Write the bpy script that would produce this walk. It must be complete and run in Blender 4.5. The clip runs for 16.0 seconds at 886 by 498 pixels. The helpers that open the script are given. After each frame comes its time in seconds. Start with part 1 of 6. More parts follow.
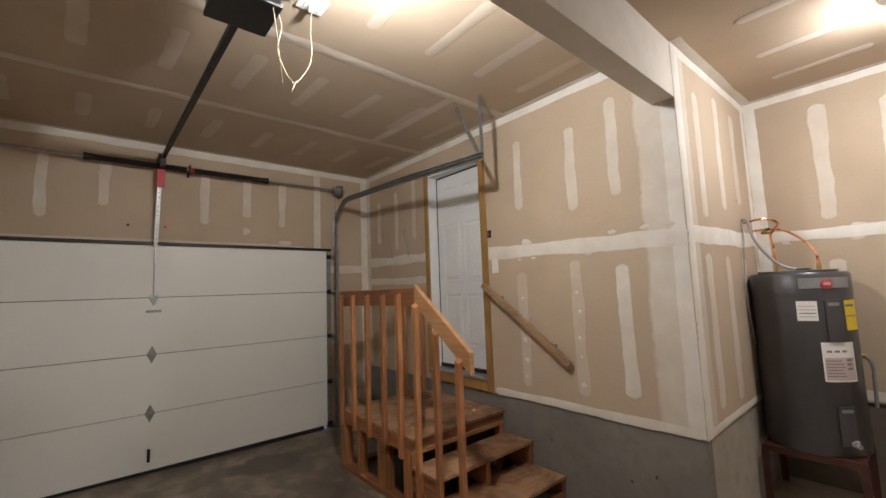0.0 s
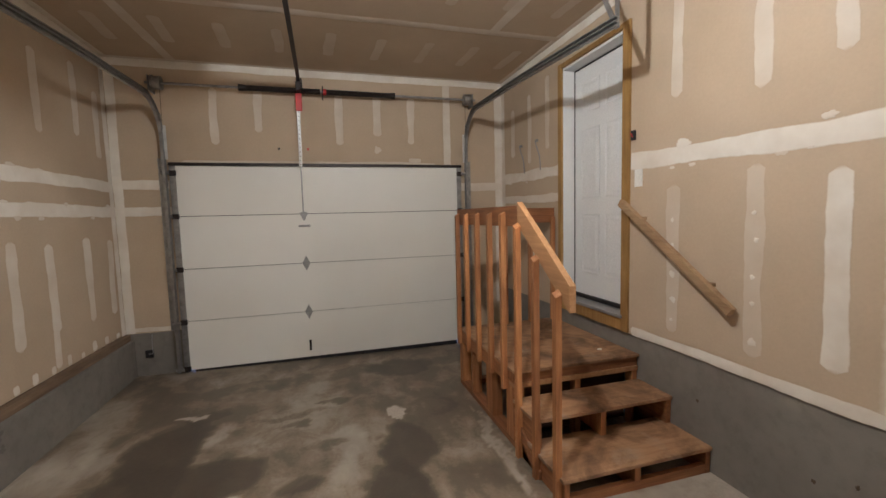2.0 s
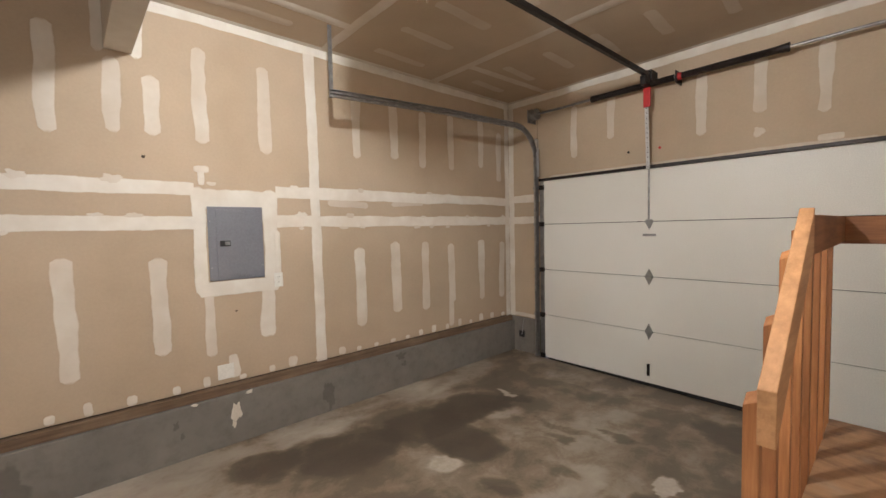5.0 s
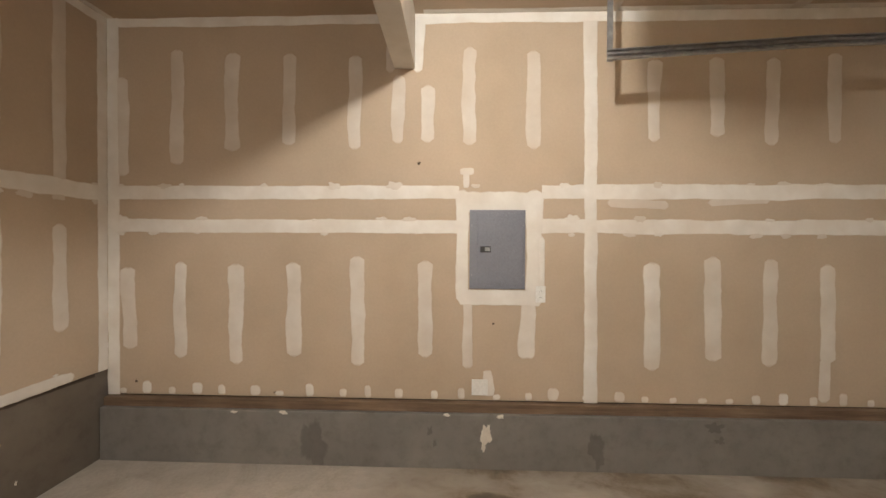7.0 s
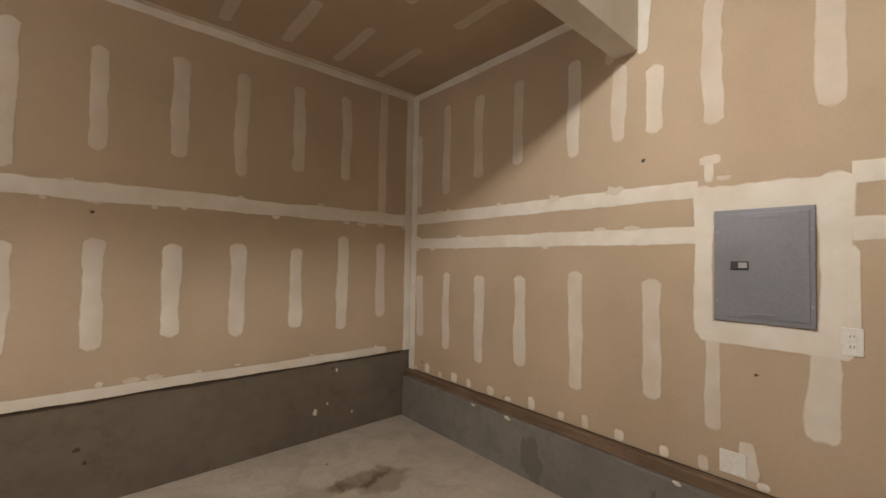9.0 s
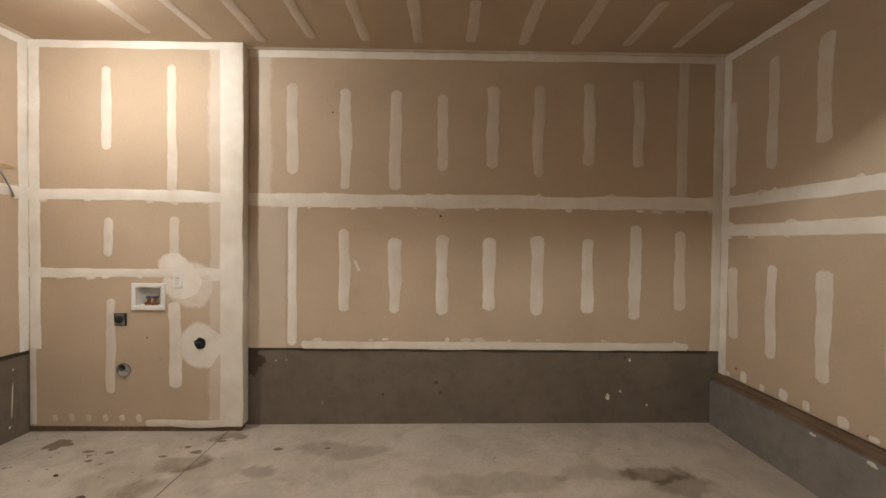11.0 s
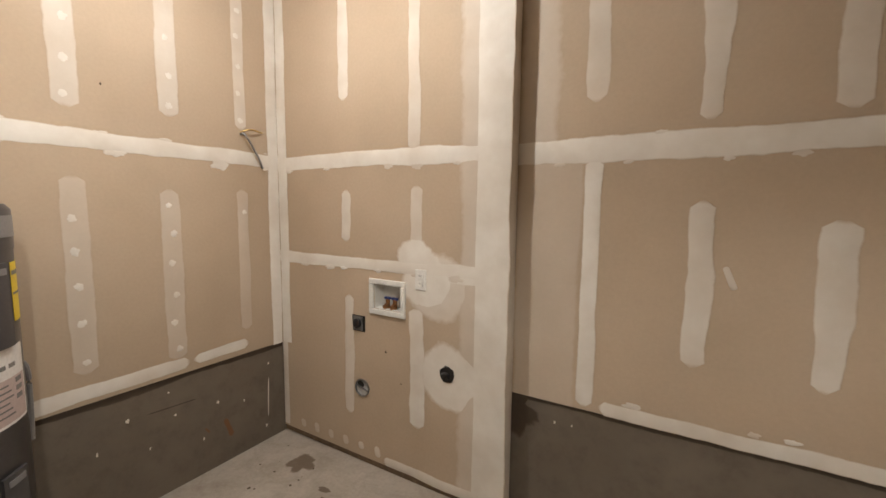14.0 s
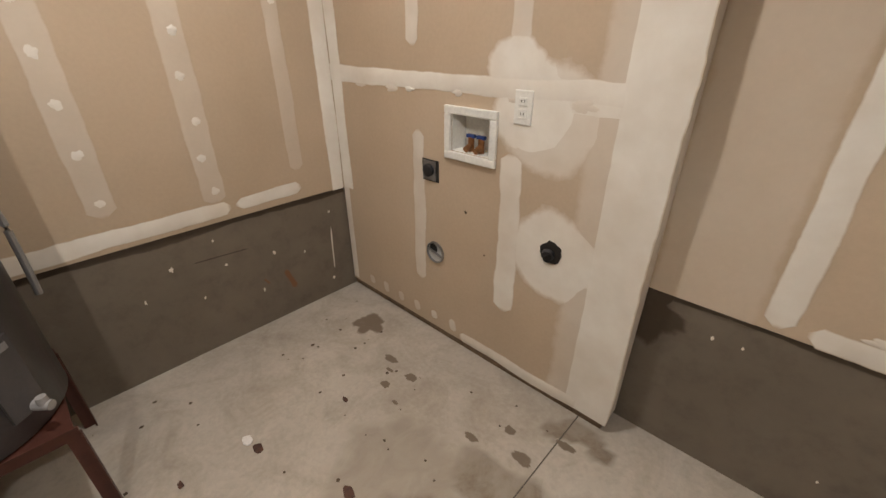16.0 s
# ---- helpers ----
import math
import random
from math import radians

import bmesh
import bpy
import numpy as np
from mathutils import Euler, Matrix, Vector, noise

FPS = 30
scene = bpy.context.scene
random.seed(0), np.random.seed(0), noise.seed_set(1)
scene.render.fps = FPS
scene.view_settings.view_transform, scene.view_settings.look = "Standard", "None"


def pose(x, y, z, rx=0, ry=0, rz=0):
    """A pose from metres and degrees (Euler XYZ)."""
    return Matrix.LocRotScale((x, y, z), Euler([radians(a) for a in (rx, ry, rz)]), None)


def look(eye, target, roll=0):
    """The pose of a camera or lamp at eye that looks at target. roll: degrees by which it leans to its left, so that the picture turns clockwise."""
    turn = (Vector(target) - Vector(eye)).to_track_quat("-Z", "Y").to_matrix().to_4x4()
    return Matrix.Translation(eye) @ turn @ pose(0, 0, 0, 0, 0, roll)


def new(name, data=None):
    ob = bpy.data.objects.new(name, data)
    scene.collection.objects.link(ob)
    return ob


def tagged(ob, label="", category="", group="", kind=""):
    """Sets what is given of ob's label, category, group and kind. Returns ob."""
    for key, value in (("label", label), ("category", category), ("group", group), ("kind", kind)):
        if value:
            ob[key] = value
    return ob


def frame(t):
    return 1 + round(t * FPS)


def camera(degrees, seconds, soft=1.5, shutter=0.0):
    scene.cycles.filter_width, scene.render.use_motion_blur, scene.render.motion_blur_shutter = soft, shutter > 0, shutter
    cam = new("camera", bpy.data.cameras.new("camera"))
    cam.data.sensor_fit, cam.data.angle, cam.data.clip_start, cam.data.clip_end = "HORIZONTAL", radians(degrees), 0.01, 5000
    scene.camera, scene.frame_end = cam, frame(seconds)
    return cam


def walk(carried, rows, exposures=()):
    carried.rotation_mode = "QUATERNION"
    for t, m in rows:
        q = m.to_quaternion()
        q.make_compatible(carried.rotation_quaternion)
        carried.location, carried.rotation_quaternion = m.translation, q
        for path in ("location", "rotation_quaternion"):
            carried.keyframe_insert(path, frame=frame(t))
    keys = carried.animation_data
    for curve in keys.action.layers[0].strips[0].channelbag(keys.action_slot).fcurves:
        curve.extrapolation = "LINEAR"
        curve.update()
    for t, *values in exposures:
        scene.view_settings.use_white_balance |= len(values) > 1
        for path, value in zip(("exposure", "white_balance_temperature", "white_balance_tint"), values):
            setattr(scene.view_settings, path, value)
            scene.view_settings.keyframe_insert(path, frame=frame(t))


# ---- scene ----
# Camera and its walk
cam = camera(94.9, 16.0)
PATH = [
    (0, (-0.147, -0.004, 1.671), (1.142, 1.512, 1.871), -2.1),
    (0.5, (-0.118, -0.025, 1.657), (1.117, 1.547, 1.655), -1.4),
    (1, (0.01, 0.006, 1.617), (1.1, 1.68, 1.51), -1.1),
    (1.5, (0.21, 0.128, 1.632), (1.056, 1.934, 1.476), -1.3),
    (2, (0.514, 0.13, 1.638), (1.061, 2.047, 1.475), -1.5),
    (2.5, (0.822, 0.123, 1.661), (1.034, 2.105, 1.498), -1.5),
    (3, (1.105, 0.24, 1.638), (0.96, 2.229, 1.486), -1.6),
    (3.2, (1.222, 0.275, 1.646), (0.917, 2.246, 1.499), -1.6),
    (5.3, (1.953, 0.806, 1.674), (0.325, 1.964, 1.578), -1.1),
    (5.5, (1.916, 0.868, 1.676), (0.208, 1.9, 1.583), -1.0),
    (6, (1.755, 1.018, 1.636), (-0.121, 1.706, 1.577), -0.6),
    (6.5, (1.594, 1.197, 1.631), (-0.379, 1.524, 1.591), -0.1),
    (7, (1.4, 1.35, 1.63), (-0.599, 1.279, 1.606), 0.3),
    (7.5, (1.177, 1.461, 1.643), (-0.761, 0.967, 1.627), 0.3),
    (8, (1.019, 1.707, 1.618), (-0.759, 0.791, 1.617), 0.3),
    (8.2, (0.999, 1.785, 1.59), (-0.71, 0.745, 1.614), 0.6),
    (10.3, (0.911, 2.459, 1.617), (0.476, 0.507, 1.605), 0.1),
    (10.5, (0.916, 2.456, 1.627), (0.595, 0.482, 1.604), 0.2),
    (11, (0.969, 2.323, 1.634), (0.947, 0.323, 1.599), 0.6),
    (11.5, (1.064, 2.044, 1.639), (1.336, 0.063, 1.608), 0.8),
    (12, (1.114, 1.769, 1.638), (1.662, -0.154, 1.601), 1.0),
    (12.5, (1.179, 1.483, 1.678), (1.939, -0.366, 1.63), 1.1),
    (13, (1.369, 1.268, 1.671), (2.284, -0.509, 1.621), 1.0),
    (13.5, (1.656, 1.076, 1.703), (2.64, -0.662, 1.612), 0.9),
    (14, (1.853, 0.821, 1.7), (2.872, -0.889, 1.501), 0.6),
    (14.5, (2.01, 0.624, 1.673), (3.017, -1.06, 1.289), 0.3),
    (15, (2.203, 0.471, 1.589), (3.205, -1.164, 1.021), 0.4),
    (15.5, (2.323, 0.365, 1.549), (3.352, -1.155, 0.755), 0.3),
    (16, (2.308, 0.205, 1.517), (3.525, -1.081, 0.588), -0.1),
]
walk(cam, [(t, look(eye, target, roll)) for t, eye, target, roll in PATH], exposures=[(0.0, -0.17, 5850, 10), (1.5, 0.05, 5800, 10), (3.2, 0.28, 5850, 10), (5.5, 0.44, 5950, 10), (6.5, 0.44, 6100, 10), (7.2, 0.38, 6250, 10), (8.2, 0.15, 6350, 10), (10.5, 0.03, 6350, 10), (12.0, 0.0, 6250, 10), (13.0, -0.08, 6250, 10), (14.5, -0.12, 6250, 10), (16.0, 0.04, 6200, 10)])

# Light: two bare ceiling bulbs, a little dusk through the gaps under the garage door
world = bpy.data.worlds.new("world")
scene.world = world
world.use_nodes = True
sky = world.node_tree.nodes["Background"]
sky.inputs["Color"].default_value = (0.25, 0.45, 1.0, 1)
sky.inputs["Strength"].default_value = 2.5
BULB_FRONT = ((0.75, 1.36, 3.055), 102.0, (1.0, 0.95, 0.86))
BULB_BACK = ((3.31, -0.05, 3.20), 56.0, (1.0, 0.95, 0.88))

# Plan, in metres
WEST, EAST, NORTH, SOUTH = -1.528, 2.724, 5.006, -1.243
LAUNDRY, LAUNDRY_EDGE, ALCOVE, STUB = -1.12, 2.628, 4.40, 0.952
CEIL, BEAM_LOW, BEAM_FRONT = 3.280, 2.888, 1.10
BEAM_SKEW = 0.062
STEM, STEM_WEST = 0.69, 0.43
THICK = 0.12


def floor_z(x):
    """The slab falls a little towards the alcove."""
    return 0.045 - 0.0095 * (x + 1.5)


# ---- materials ----
def nodes_of(name):
    m = bpy.data.materials.new(name)
    m.use_nodes = True
    nt = m.node_tree
    return m, nt, nt.nodes["Principled BSDF"]


def noise_node(nt, scale, detail=4.0, rough=0.55, stretch=None):
    tc = nt.nodes.new("ShaderNodeTexCoord")
    n = nt.nodes.new("ShaderNodeTexNoise")
    n.inputs["Scale"].default_value = scale
    n.inputs["Detail"].default_value = detail
    n.inputs["Roughness"].default_value = rough
    if stretch:
        mp = nt.nodes.new("ShaderNodeMapping")
        mp.inputs["Scale"].default_value = stretch
        nt.links.new(tc.outputs["Object"], mp.inputs["Vector"])
        nt.links.new(mp.outputs["Vector"], n.inputs["Vector"])
    else:
        nt.links.new(tc.outputs["Object"], n.inputs["Vector"])
    return n


def ramp(nt, src, stops):
    r = nt.nodes.new("ShaderNodeValToRGB")
    els = r.color_ramp.elements
    while len(els) < len(stops):
        els.new(0.5)
    for e, (p, c) in zip(els, stops):
        e.position = p
        e.color = (*c, 1) if len(c) == 3 else c
    nt.links.new(src, r.inputs["Fac"])
    return r


def mix(nt, fac, a, b, mode="MIX"):
    m = nt.nodes.new("ShaderNodeMix")
    m.data_type, m.blend_type = "RGBA", mode
    for sock, v in ((m.inputs[0], fac), (m.inputs[6], a), (m.inputs[7], b)):
        if isinstance(v, bpy.types.NodeSocket):
            nt.links.new(v, sock)
        elif isinstance(v, (int, float)):
            sock.default_value = v
        else:
            sock.default_value = (*v, 1)
    return m.outputs[2]


def maths(nt, op, a, b=0.0, clamp=False):
    m = nt.nodes.new("ShaderNodeMath")
    m.operation, m.use_clamp = op, clamp
    for sock, v in ((m.inputs[0], a), (m.inputs[1], b)):
        if isinstance(v, bpy.types.NodeSocket):
            nt.links.new(v, sock)
        else:
            sock.default_value = v
    return m.outputs[0]


def bump(nt, p, height, strength=0.2, dist=0.01):
    b = nt.nodes.new("ShaderNodeBump")
    b.inputs["Strength"].default_value = strength
    b.inputs["Distance"].default_value = dist
    nt.links.new(height, b.inputs["Height"])
    nt.links.new(b.outputs["Normal"], p.inputs["Normal"])


PAPER_A, PAPER_B = (0.462, 0.362, 0.259), (0.528, 0.418, 0.306)
MUD_A, MUD_B = (0.71, 0.662, 0.59), (0.795, 0.757, 0.692)


def paper_colour(nt):
    big = noise_node(nt, 1.3, 3)
    fine = noise_node(nt, 60, 3)
    base = ramp(nt, big.outputs["Fac"], [(0.35, PAPER_A), (0.68, PAPER_B)]).outputs["Color"]
    grain = ramp(nt, fine.outputs["Fac"], [(0.3, (0.97, 0.97, 0.97)), (0.7, (1.02, 1.02, 1.02))]).outputs["Color"]
    return mix(nt, 1.0, base, grain, "MULTIPLY"), fine


def make_paper():
    m, nt, p = nodes_of("drywall_paper")
    col, fine = paper_colour(nt)
    nt.links.new(col, p.inputs["Base Color"])
    p.inputs["Roughness"].default_value = 0.88
    bump(nt, p, fine.outputs["Fac"], 0.08, 0.003)
    return m


def cut_rim(nt, p, value, level):
    """End a coat or stain in a ragged line: nothing of it is left below the level."""
    clear = nt.nodes.new("ShaderNodeBsdfTransparent")
    both = nt.nodes.new("ShaderNodeMixShader")
    nt.links.new(maths(nt, "GREATER_THAN", value, level), both.inputs[0])
    nt.links.new(clear.outputs[0], both.inputs[1])
    nt.links.new(p.outputs[0], both.inputs[2])
    nt.links.new(both.outputs[0], nt.nodes["Material Output"].inputs["Surface"])


def rim_value(nt, scale, amount):
    """One inside a smear, falling to nothing at its rim, with a ragged noise on it."""
    at = nt.nodes.new("ShaderNodeAttribute")
    at.attribute_name = "rim"
    rag = noise_node(nt, scale, 5, 0.6)
    lifted = maths(nt, "MULTIPLY_ADD", rag.outputs["Fac"], 2 * amount)
    lifted.node.inputs[2].default_value = -amount
    return maths(nt, "ADD", at.outputs["Fac"], lifted), rag


def smooth_step(nt, value, low, high):
    n = nt.nodes.new("ShaderNodeMapRange")
    n.interpolation_type = "SMOOTHSTEP"
    n.inputs["From Min"].default_value, n.inputs["From Max"].default_value = low, high
    nt.links.new(value, n.inputs["Value"])
    return n.outputs["Result"]


def make_mud(name="joint_compound", coat=True):
    """Joint compound over drywall paper: the cover attribute tells how thick the coat is."""
    m, nt, p = nodes_of(name)
    paper, fine = paper_colour(nt)
    streak, patch = noise_node(nt, 7, 4, 0.6), noise_node(nt, 3.2, 3, 0.5)
    mud = ramp(nt, streak.outputs["Fac"], [(0.3, MUD_A), (0.7, MUD_B)]).outputs["Color"]
    if coat:
        at = nt.nodes.new("ShaderNodeAttribute")
        at.attribute_name = "cover"
        value, rag = rim_value(nt, 16, 0.45)
        uneven = ramp(nt, patch.outputs["Fac"], [(0.35, (0.80,) * 3), (0.65, (1.12,) * 3)]).outputs["Color"]
        thick = maths(nt, "MULTIPLY", maths(nt, "MULTIPLY", at.outputs["Fac"], uneven), smooth_step(nt, value, 0.10, 0.75), True)
        nt.links.new(mix(nt, thick, paper, mud), p.inputs["Base Color"])
        cut_rim(nt, p, value, 0.20)
    else:
        nt.links.new(mix(nt, 0.8, paper, mud), p.inputs["Base Color"])
    p.inputs["Roughness"].default_value = 0.8
    bump(nt, p, streak.outputs["Fac"], 0.15, 0.004)
    return m


def make_solid(name, a, b, rough=0.6, metal=0.0, scale=6.0, bumps=0.1, fine=80.0, stretch=None, dist=0.003):
    m, nt, p = nodes_of(name)
    n = noise_node(nt, scale, 5, 0.6, stretch)
    f = noise_node(nt, fine, 3, 0.5)
    col = ramp(nt, n.outputs["Fac"], [(0.32, a), (0.68, b)]).outputs["Color"]
    g = ramp(nt, f.outputs["Fac"], [(0.3, (0.92, 0.92, 0.92)), (0.7, (1.05, 1.05, 1.05))]).outputs["Color"]
    nt.links.new(mix(nt, 1.0, col, g, "MULTIPLY"), p.inputs["Base Color"])
    r = ramp(nt, n.outputs["Fac"], [(0.3, (max(0, rough - 0.08),) * 3), (0.7, (min(1, rough + 0.08),) * 3)])
    nt.links.new(r.outputs["Color"], p.inputs["Roughness"])
    p.inputs["Metallic"].default_value = metal
    if bumps:
        bump(nt, p, f.outputs["Fac"], bumps, dist)
    return m


def make_wood(name, a, b, c, axis="Y", rough=0.6):
    """Sawn softwood: long grain along one object axis, knots and dull blotches."""
    m, nt, p = nodes_of(name)
    st = {"X": (1.2, 22, 22), "Y": (22, 1.2, 22), "Z": (22, 22, 1.2)}[axis]
    g = noise_node(nt, 1.6, 6, 0.7, st)
    big = noise_node(nt, 2.2, 3)
    col = ramp(nt, g.outputs["Fac"], [(0.3, a), (0.52, b), (0.72, c)]).outputs["Color"]
    info = nt.nodes.new("ShaderNodeObjectInfo")
    tint = ramp(nt, info.outputs["Random"], [(0.0, (0.78, 0.74, 0.70)), (1.0, (1.12, 1.10, 1.05))]).outputs["Color"]
    blot = ramp(nt, big.outputs["Fac"], [(0.35, (0.75, 0.72, 0.70)), (0.6, (1, 1, 1))]).outputs["Color"]
    nt.links.new(mix(nt, 1.0, mix(nt, 1.0, col, tint, "MULTIPLY"), blot, "MULTIPLY"), p.inputs["Base Color"])
    p.inputs["Roughness"].default_value = rough
    bump(nt, p, g.outputs["Fac"], 0.2, 0.002)
    return m


def make_tread():
    """Worn plywood with dark foot traffic."""
    m, nt, p = nodes_of("worn_plywood")
    g = noise_node(nt, 1.8, 6, 0.7, (1.5, 18, 18))
    col = ramp(nt, g.outputs["Fac"], [(0.3, (0.31, 0.168, 0.086)), (0.7, (0.46, 0.268, 0.142))]).outputs["Color"]
    d = noise_node(nt, 3.0, 6, 0.62)
    d.inputs["Distortion"].default_value = 0.8
    dirt = ramp(nt, d.outputs["Fac"], [(0.36, (0.20, 0.175, 0.16)), (0.47, (0.55, 0.52, 0.50)), (0.60, (1, 1, 1))]).outputs["Color"]
    worn = mix(nt, 0.85, col, dirt, "MULTIPLY")
    e = noise_node(nt, 4.5, 5, 0.65)
    dusty = ramp(nt, e.outputs["Fac"], [(0.56, (0, 0, 0)), (0.72, (0.55, 0.55, 0.55))]).outputs["Color"]
    nt.links.new(mix(nt, dusty, worn, (0.40, 0.31, 0.235)), p.inputs["Base Color"])
    p.inputs["Roughness"].default_value = 0.6
    bump(nt, p, g.outputs["Fac"], 0.15, 0.002)
    return m


def make_slab():
    """Garage slab: pale trowelled concrete, with oil and damp stains and the painted shade under the steps held in the
    stain attribute.
    """
    m, nt, p = nodes_of("slab_concrete")
    at = nt.nodes.new("ShaderNodeAttribute")
    at.attribute_name = "stain"
    big, mid, fine = noise_node(nt, 1.1, 5, 0.6), noise_node(nt, 3.6, 7, 0.68), noise_node(nt, 45, 4, 0.6)
    mid.inputs["Distortion"].default_value = 1.1
    pale = ramp(nt, big.outputs["Fac"], [(0.3, (0.395, 0.355, 0.305)), (0.7, (0.52, 0.472, 0.41))]).outputs["Color"]
    mott = ramp(nt, mid.outputs["Fac"], [(0.3, (0.80, 0.77, 0.73)), (0.6, (1.05, 1.05, 1.05))]).outputs["Color"]
    pale = mix(nt, 1.0, pale, mott, "MULTIPLY")
    lift = maths(nt, "MULTIPLY_ADD", mid.outputs["Fac"], 0.46)
    lift.node.inputs[2].default_value = -0.23
    lift2 = maths(nt, "MULTIPLY_ADD", fine.outputs["Fac"], 0.20)
    lift2.node.inputs[2].default_value = -0.10
    wisp = noise_node(nt, 10, 6, 0.62, (1.0, 0.55, 1.0))
    wisp.inputs["Distortion"].default_value = 1.4
    lift3 = maths(nt, "MULTIPLY_ADD", wisp.outputs["Fac"], 0.22)
    lift3.node.inputs[2].default_value = -0.11
    a = maths(nt, "ADD", maths(nt, "ADD", maths(nt, "ADD", at.outputs["Fac"], lift), lift2), lift3)
    dust = ramp(nt, a, [(0.05, (0.0,) * 3), (0.24, (0.55,) * 3), (0.36, (1.0,) * 3)])
    edge = ramp(nt, a, [(0.38, (0.0,) * 3), (0.45, (0.50,) * 3), (0.56, (0.62,) * 3), (0.62, (0.82,) * 3), (0.9, (1.0,) * 3)])
    col = mix(nt, edge.outputs["Color"], mix(nt, dust.outputs["Color"], pale, (0.205, 0.163, 0.118)), (0.070, 0.055, 0.042))
    grit = ramp(nt, fine.outputs["Fac"], [(0.3, (0.90, 0.90, 0.90)), (0.7, (1.06, 1.06, 1.06))]).outputs["Color"]
    nt.links.new(mix(nt, 1.0, col, grit, "MULTIPLY"), p.inputs["Base Color"])
    rg = ramp(nt, edge.outputs["Color"], [(0.0, (0.54,) * 3), (1.0, (0.50,) * 3)])
    nt.links.new(rg.outputs["Color"], p.inputs["Roughness"])
    bump(nt, p, fine.outputs["Fac"], 0.12, 0.003)
    return m


def make_stem(name, a, b):
    """Cast foundation wall, grey wash, faint drips."""
    m, nt, p = nodes_of(name)
    big, mid, fine = noise_node(nt, 1.6, 4), noise_node(nt, 9, 6, 0.7), noise_node(nt, 70, 3)
    col = ramp(nt, big.outputs["Fac"], [(0.3, a), (0.7, b)]).outputs["Color"]
    mt = ramp(nt, mid.outputs["Fac"], [(0.25, (0.78, 0.76, 0.74)), (0.5, (1, 1, 1)), (0.8, (1.1, 1.1, 1.1))]).outputs["Color"]
    nt.links.new(mix(nt, 1.0, col, mt, "MULTIPLY"), p.inputs["Base Color"])
    p.inputs["Roughness"].default_value = 0.75
    bump(nt, p, mid.outputs["Fac"], 0.12, 0.006)
    return m


def make_soak(name, a, b, deep):
    """A stain soaked into concrete, also the painted overhang shade: the concrete's own colour, darkened where the mark
    is strong.
    """
    m, nt, p = nodes_of(name)
    at = nt.nodes.new("ShaderNodeAttribute")
    at.attribute_name = "cover"
    big, mid = noise_node(nt, 1.6, 4), noise_node(nt, 9, 6, 0.7)
    value, rag = rim_value(nt, 20, 0.6)
    col = ramp(nt, big.outputs["Fac"], [(0.3, a), (0.7, b)]).outputs["Color"]
    mt = ramp(nt, mid.outputs["Fac"], [(0.25, (0.78, 0.76, 0.74)), (0.5, (1, 1, 1)), (0.8, (1.1, 1.1, 1.1))]).outputs["Color"]
    f = maths(nt, "MULTIPLY", smooth_step(nt, value, 0.12, 0.95), maths(nt, "MULTIPLY", at.outputs["Fac"], 0.85), True)
    nt.links.new(mix(nt, f, mix(nt, 1.0, col, mt, "MULTIPLY"), deep), p.inputs["Base Color"])
    p.inputs["Roughness"].default_value = 0.7
    cut_rim(nt, p, value, 0.25)
    return m


def make_glow(name, colour, strength):
    m = bpy.data.materials.new(name)
    m.use_nodes = True
    nt = m.node_tree
    nt.nodes.remove(nt.nodes["Principled BSDF"])
    e = nt.nodes.new("ShaderNodeEmission")
    e.inputs["Color"].default_value = (*colour, 1)
    e.inputs["Strength"].default_value = strength
    nt.links.new(e.outputs["Emission"], nt.nodes["Material Output"].inputs["Surface"])
    return m


M_PAPER, M_MUD, M_SLAB, M_TREAD = make_paper(), make_mud(), make_slab(), make_tread()
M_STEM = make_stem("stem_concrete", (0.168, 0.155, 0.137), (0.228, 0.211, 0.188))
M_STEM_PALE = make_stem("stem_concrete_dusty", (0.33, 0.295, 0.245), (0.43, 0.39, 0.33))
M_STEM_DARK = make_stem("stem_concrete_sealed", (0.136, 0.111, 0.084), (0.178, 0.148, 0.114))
M_WHITE = make_solid("white_door_paint", (0.74, 0.75, 0.76), (0.79, 0.80, 0.80), 0.42, 0, 2.5, 0.05)
M_GDOOR = make_solid("garage_door_paint", (0.80, 0.79, 0.745), (0.84, 0.83, 0.79), 0.45, 0, 1.2, 0.12, 130, None, 0.002)
M_GALV = make_solid("galvanised_steel", (0.26, 0.26, 0.26), (0.42, 0.42, 0.42), 0.42, 0.85, 14, 0.05)
M_ZINC = make_solid("bright_zinc", (0.52, 0.52, 0.52), (0.68, 0.68, 0.67), 0.45, 0.55, 14, 0.05)
M_DARKSTEEL = make_solid("oiled_dark_steel", (0.018, 0.014, 0.014), (0.035, 0.028, 0.026), 0.45, 0.5, 20, 0.1)
M_BLACK = make_solid("black_plastic", (0.012, 0.012, 0.014), (0.022, 0.022, 0.025), 0.45, 0, 10, 0.05)
M_RED = make_solid("red_plastic", (0.46, 0.020, 0.022), (0.56, 0.030, 0.030), 0.4, 0, 10, 0.03)
M_BADGE = make_solid("faded_red_badge", (0.36, 0.045, 0.05), (0.46, 0.07, 0.075), 0.45, 0, 25, 0.03)
M_PLASTIC = make_solid("white_plastic", (0.76, 0.75, 0.71), (0.80, 0.79, 0.75), 0.4, 0, 8, 0.02)
M_PANEL = make_solid("grey_enamel", (0.20, 0.205, 0.24), (0.225, 0.23, 0.265), 0.38, 0.1, 4, 0.03)
M_HEATER = make_solid("heater_enamel", (0.066, 0.063, 0.066), (0.086, 0.082, 0.086), 0.36, 0.15, 2, 0.02)
M_HTOP = make_solid("heater_band", (0.24, 0.24, 0.245), (0.29, 0.29, 0.295), 0.35, 0.2, 3, 0.02)
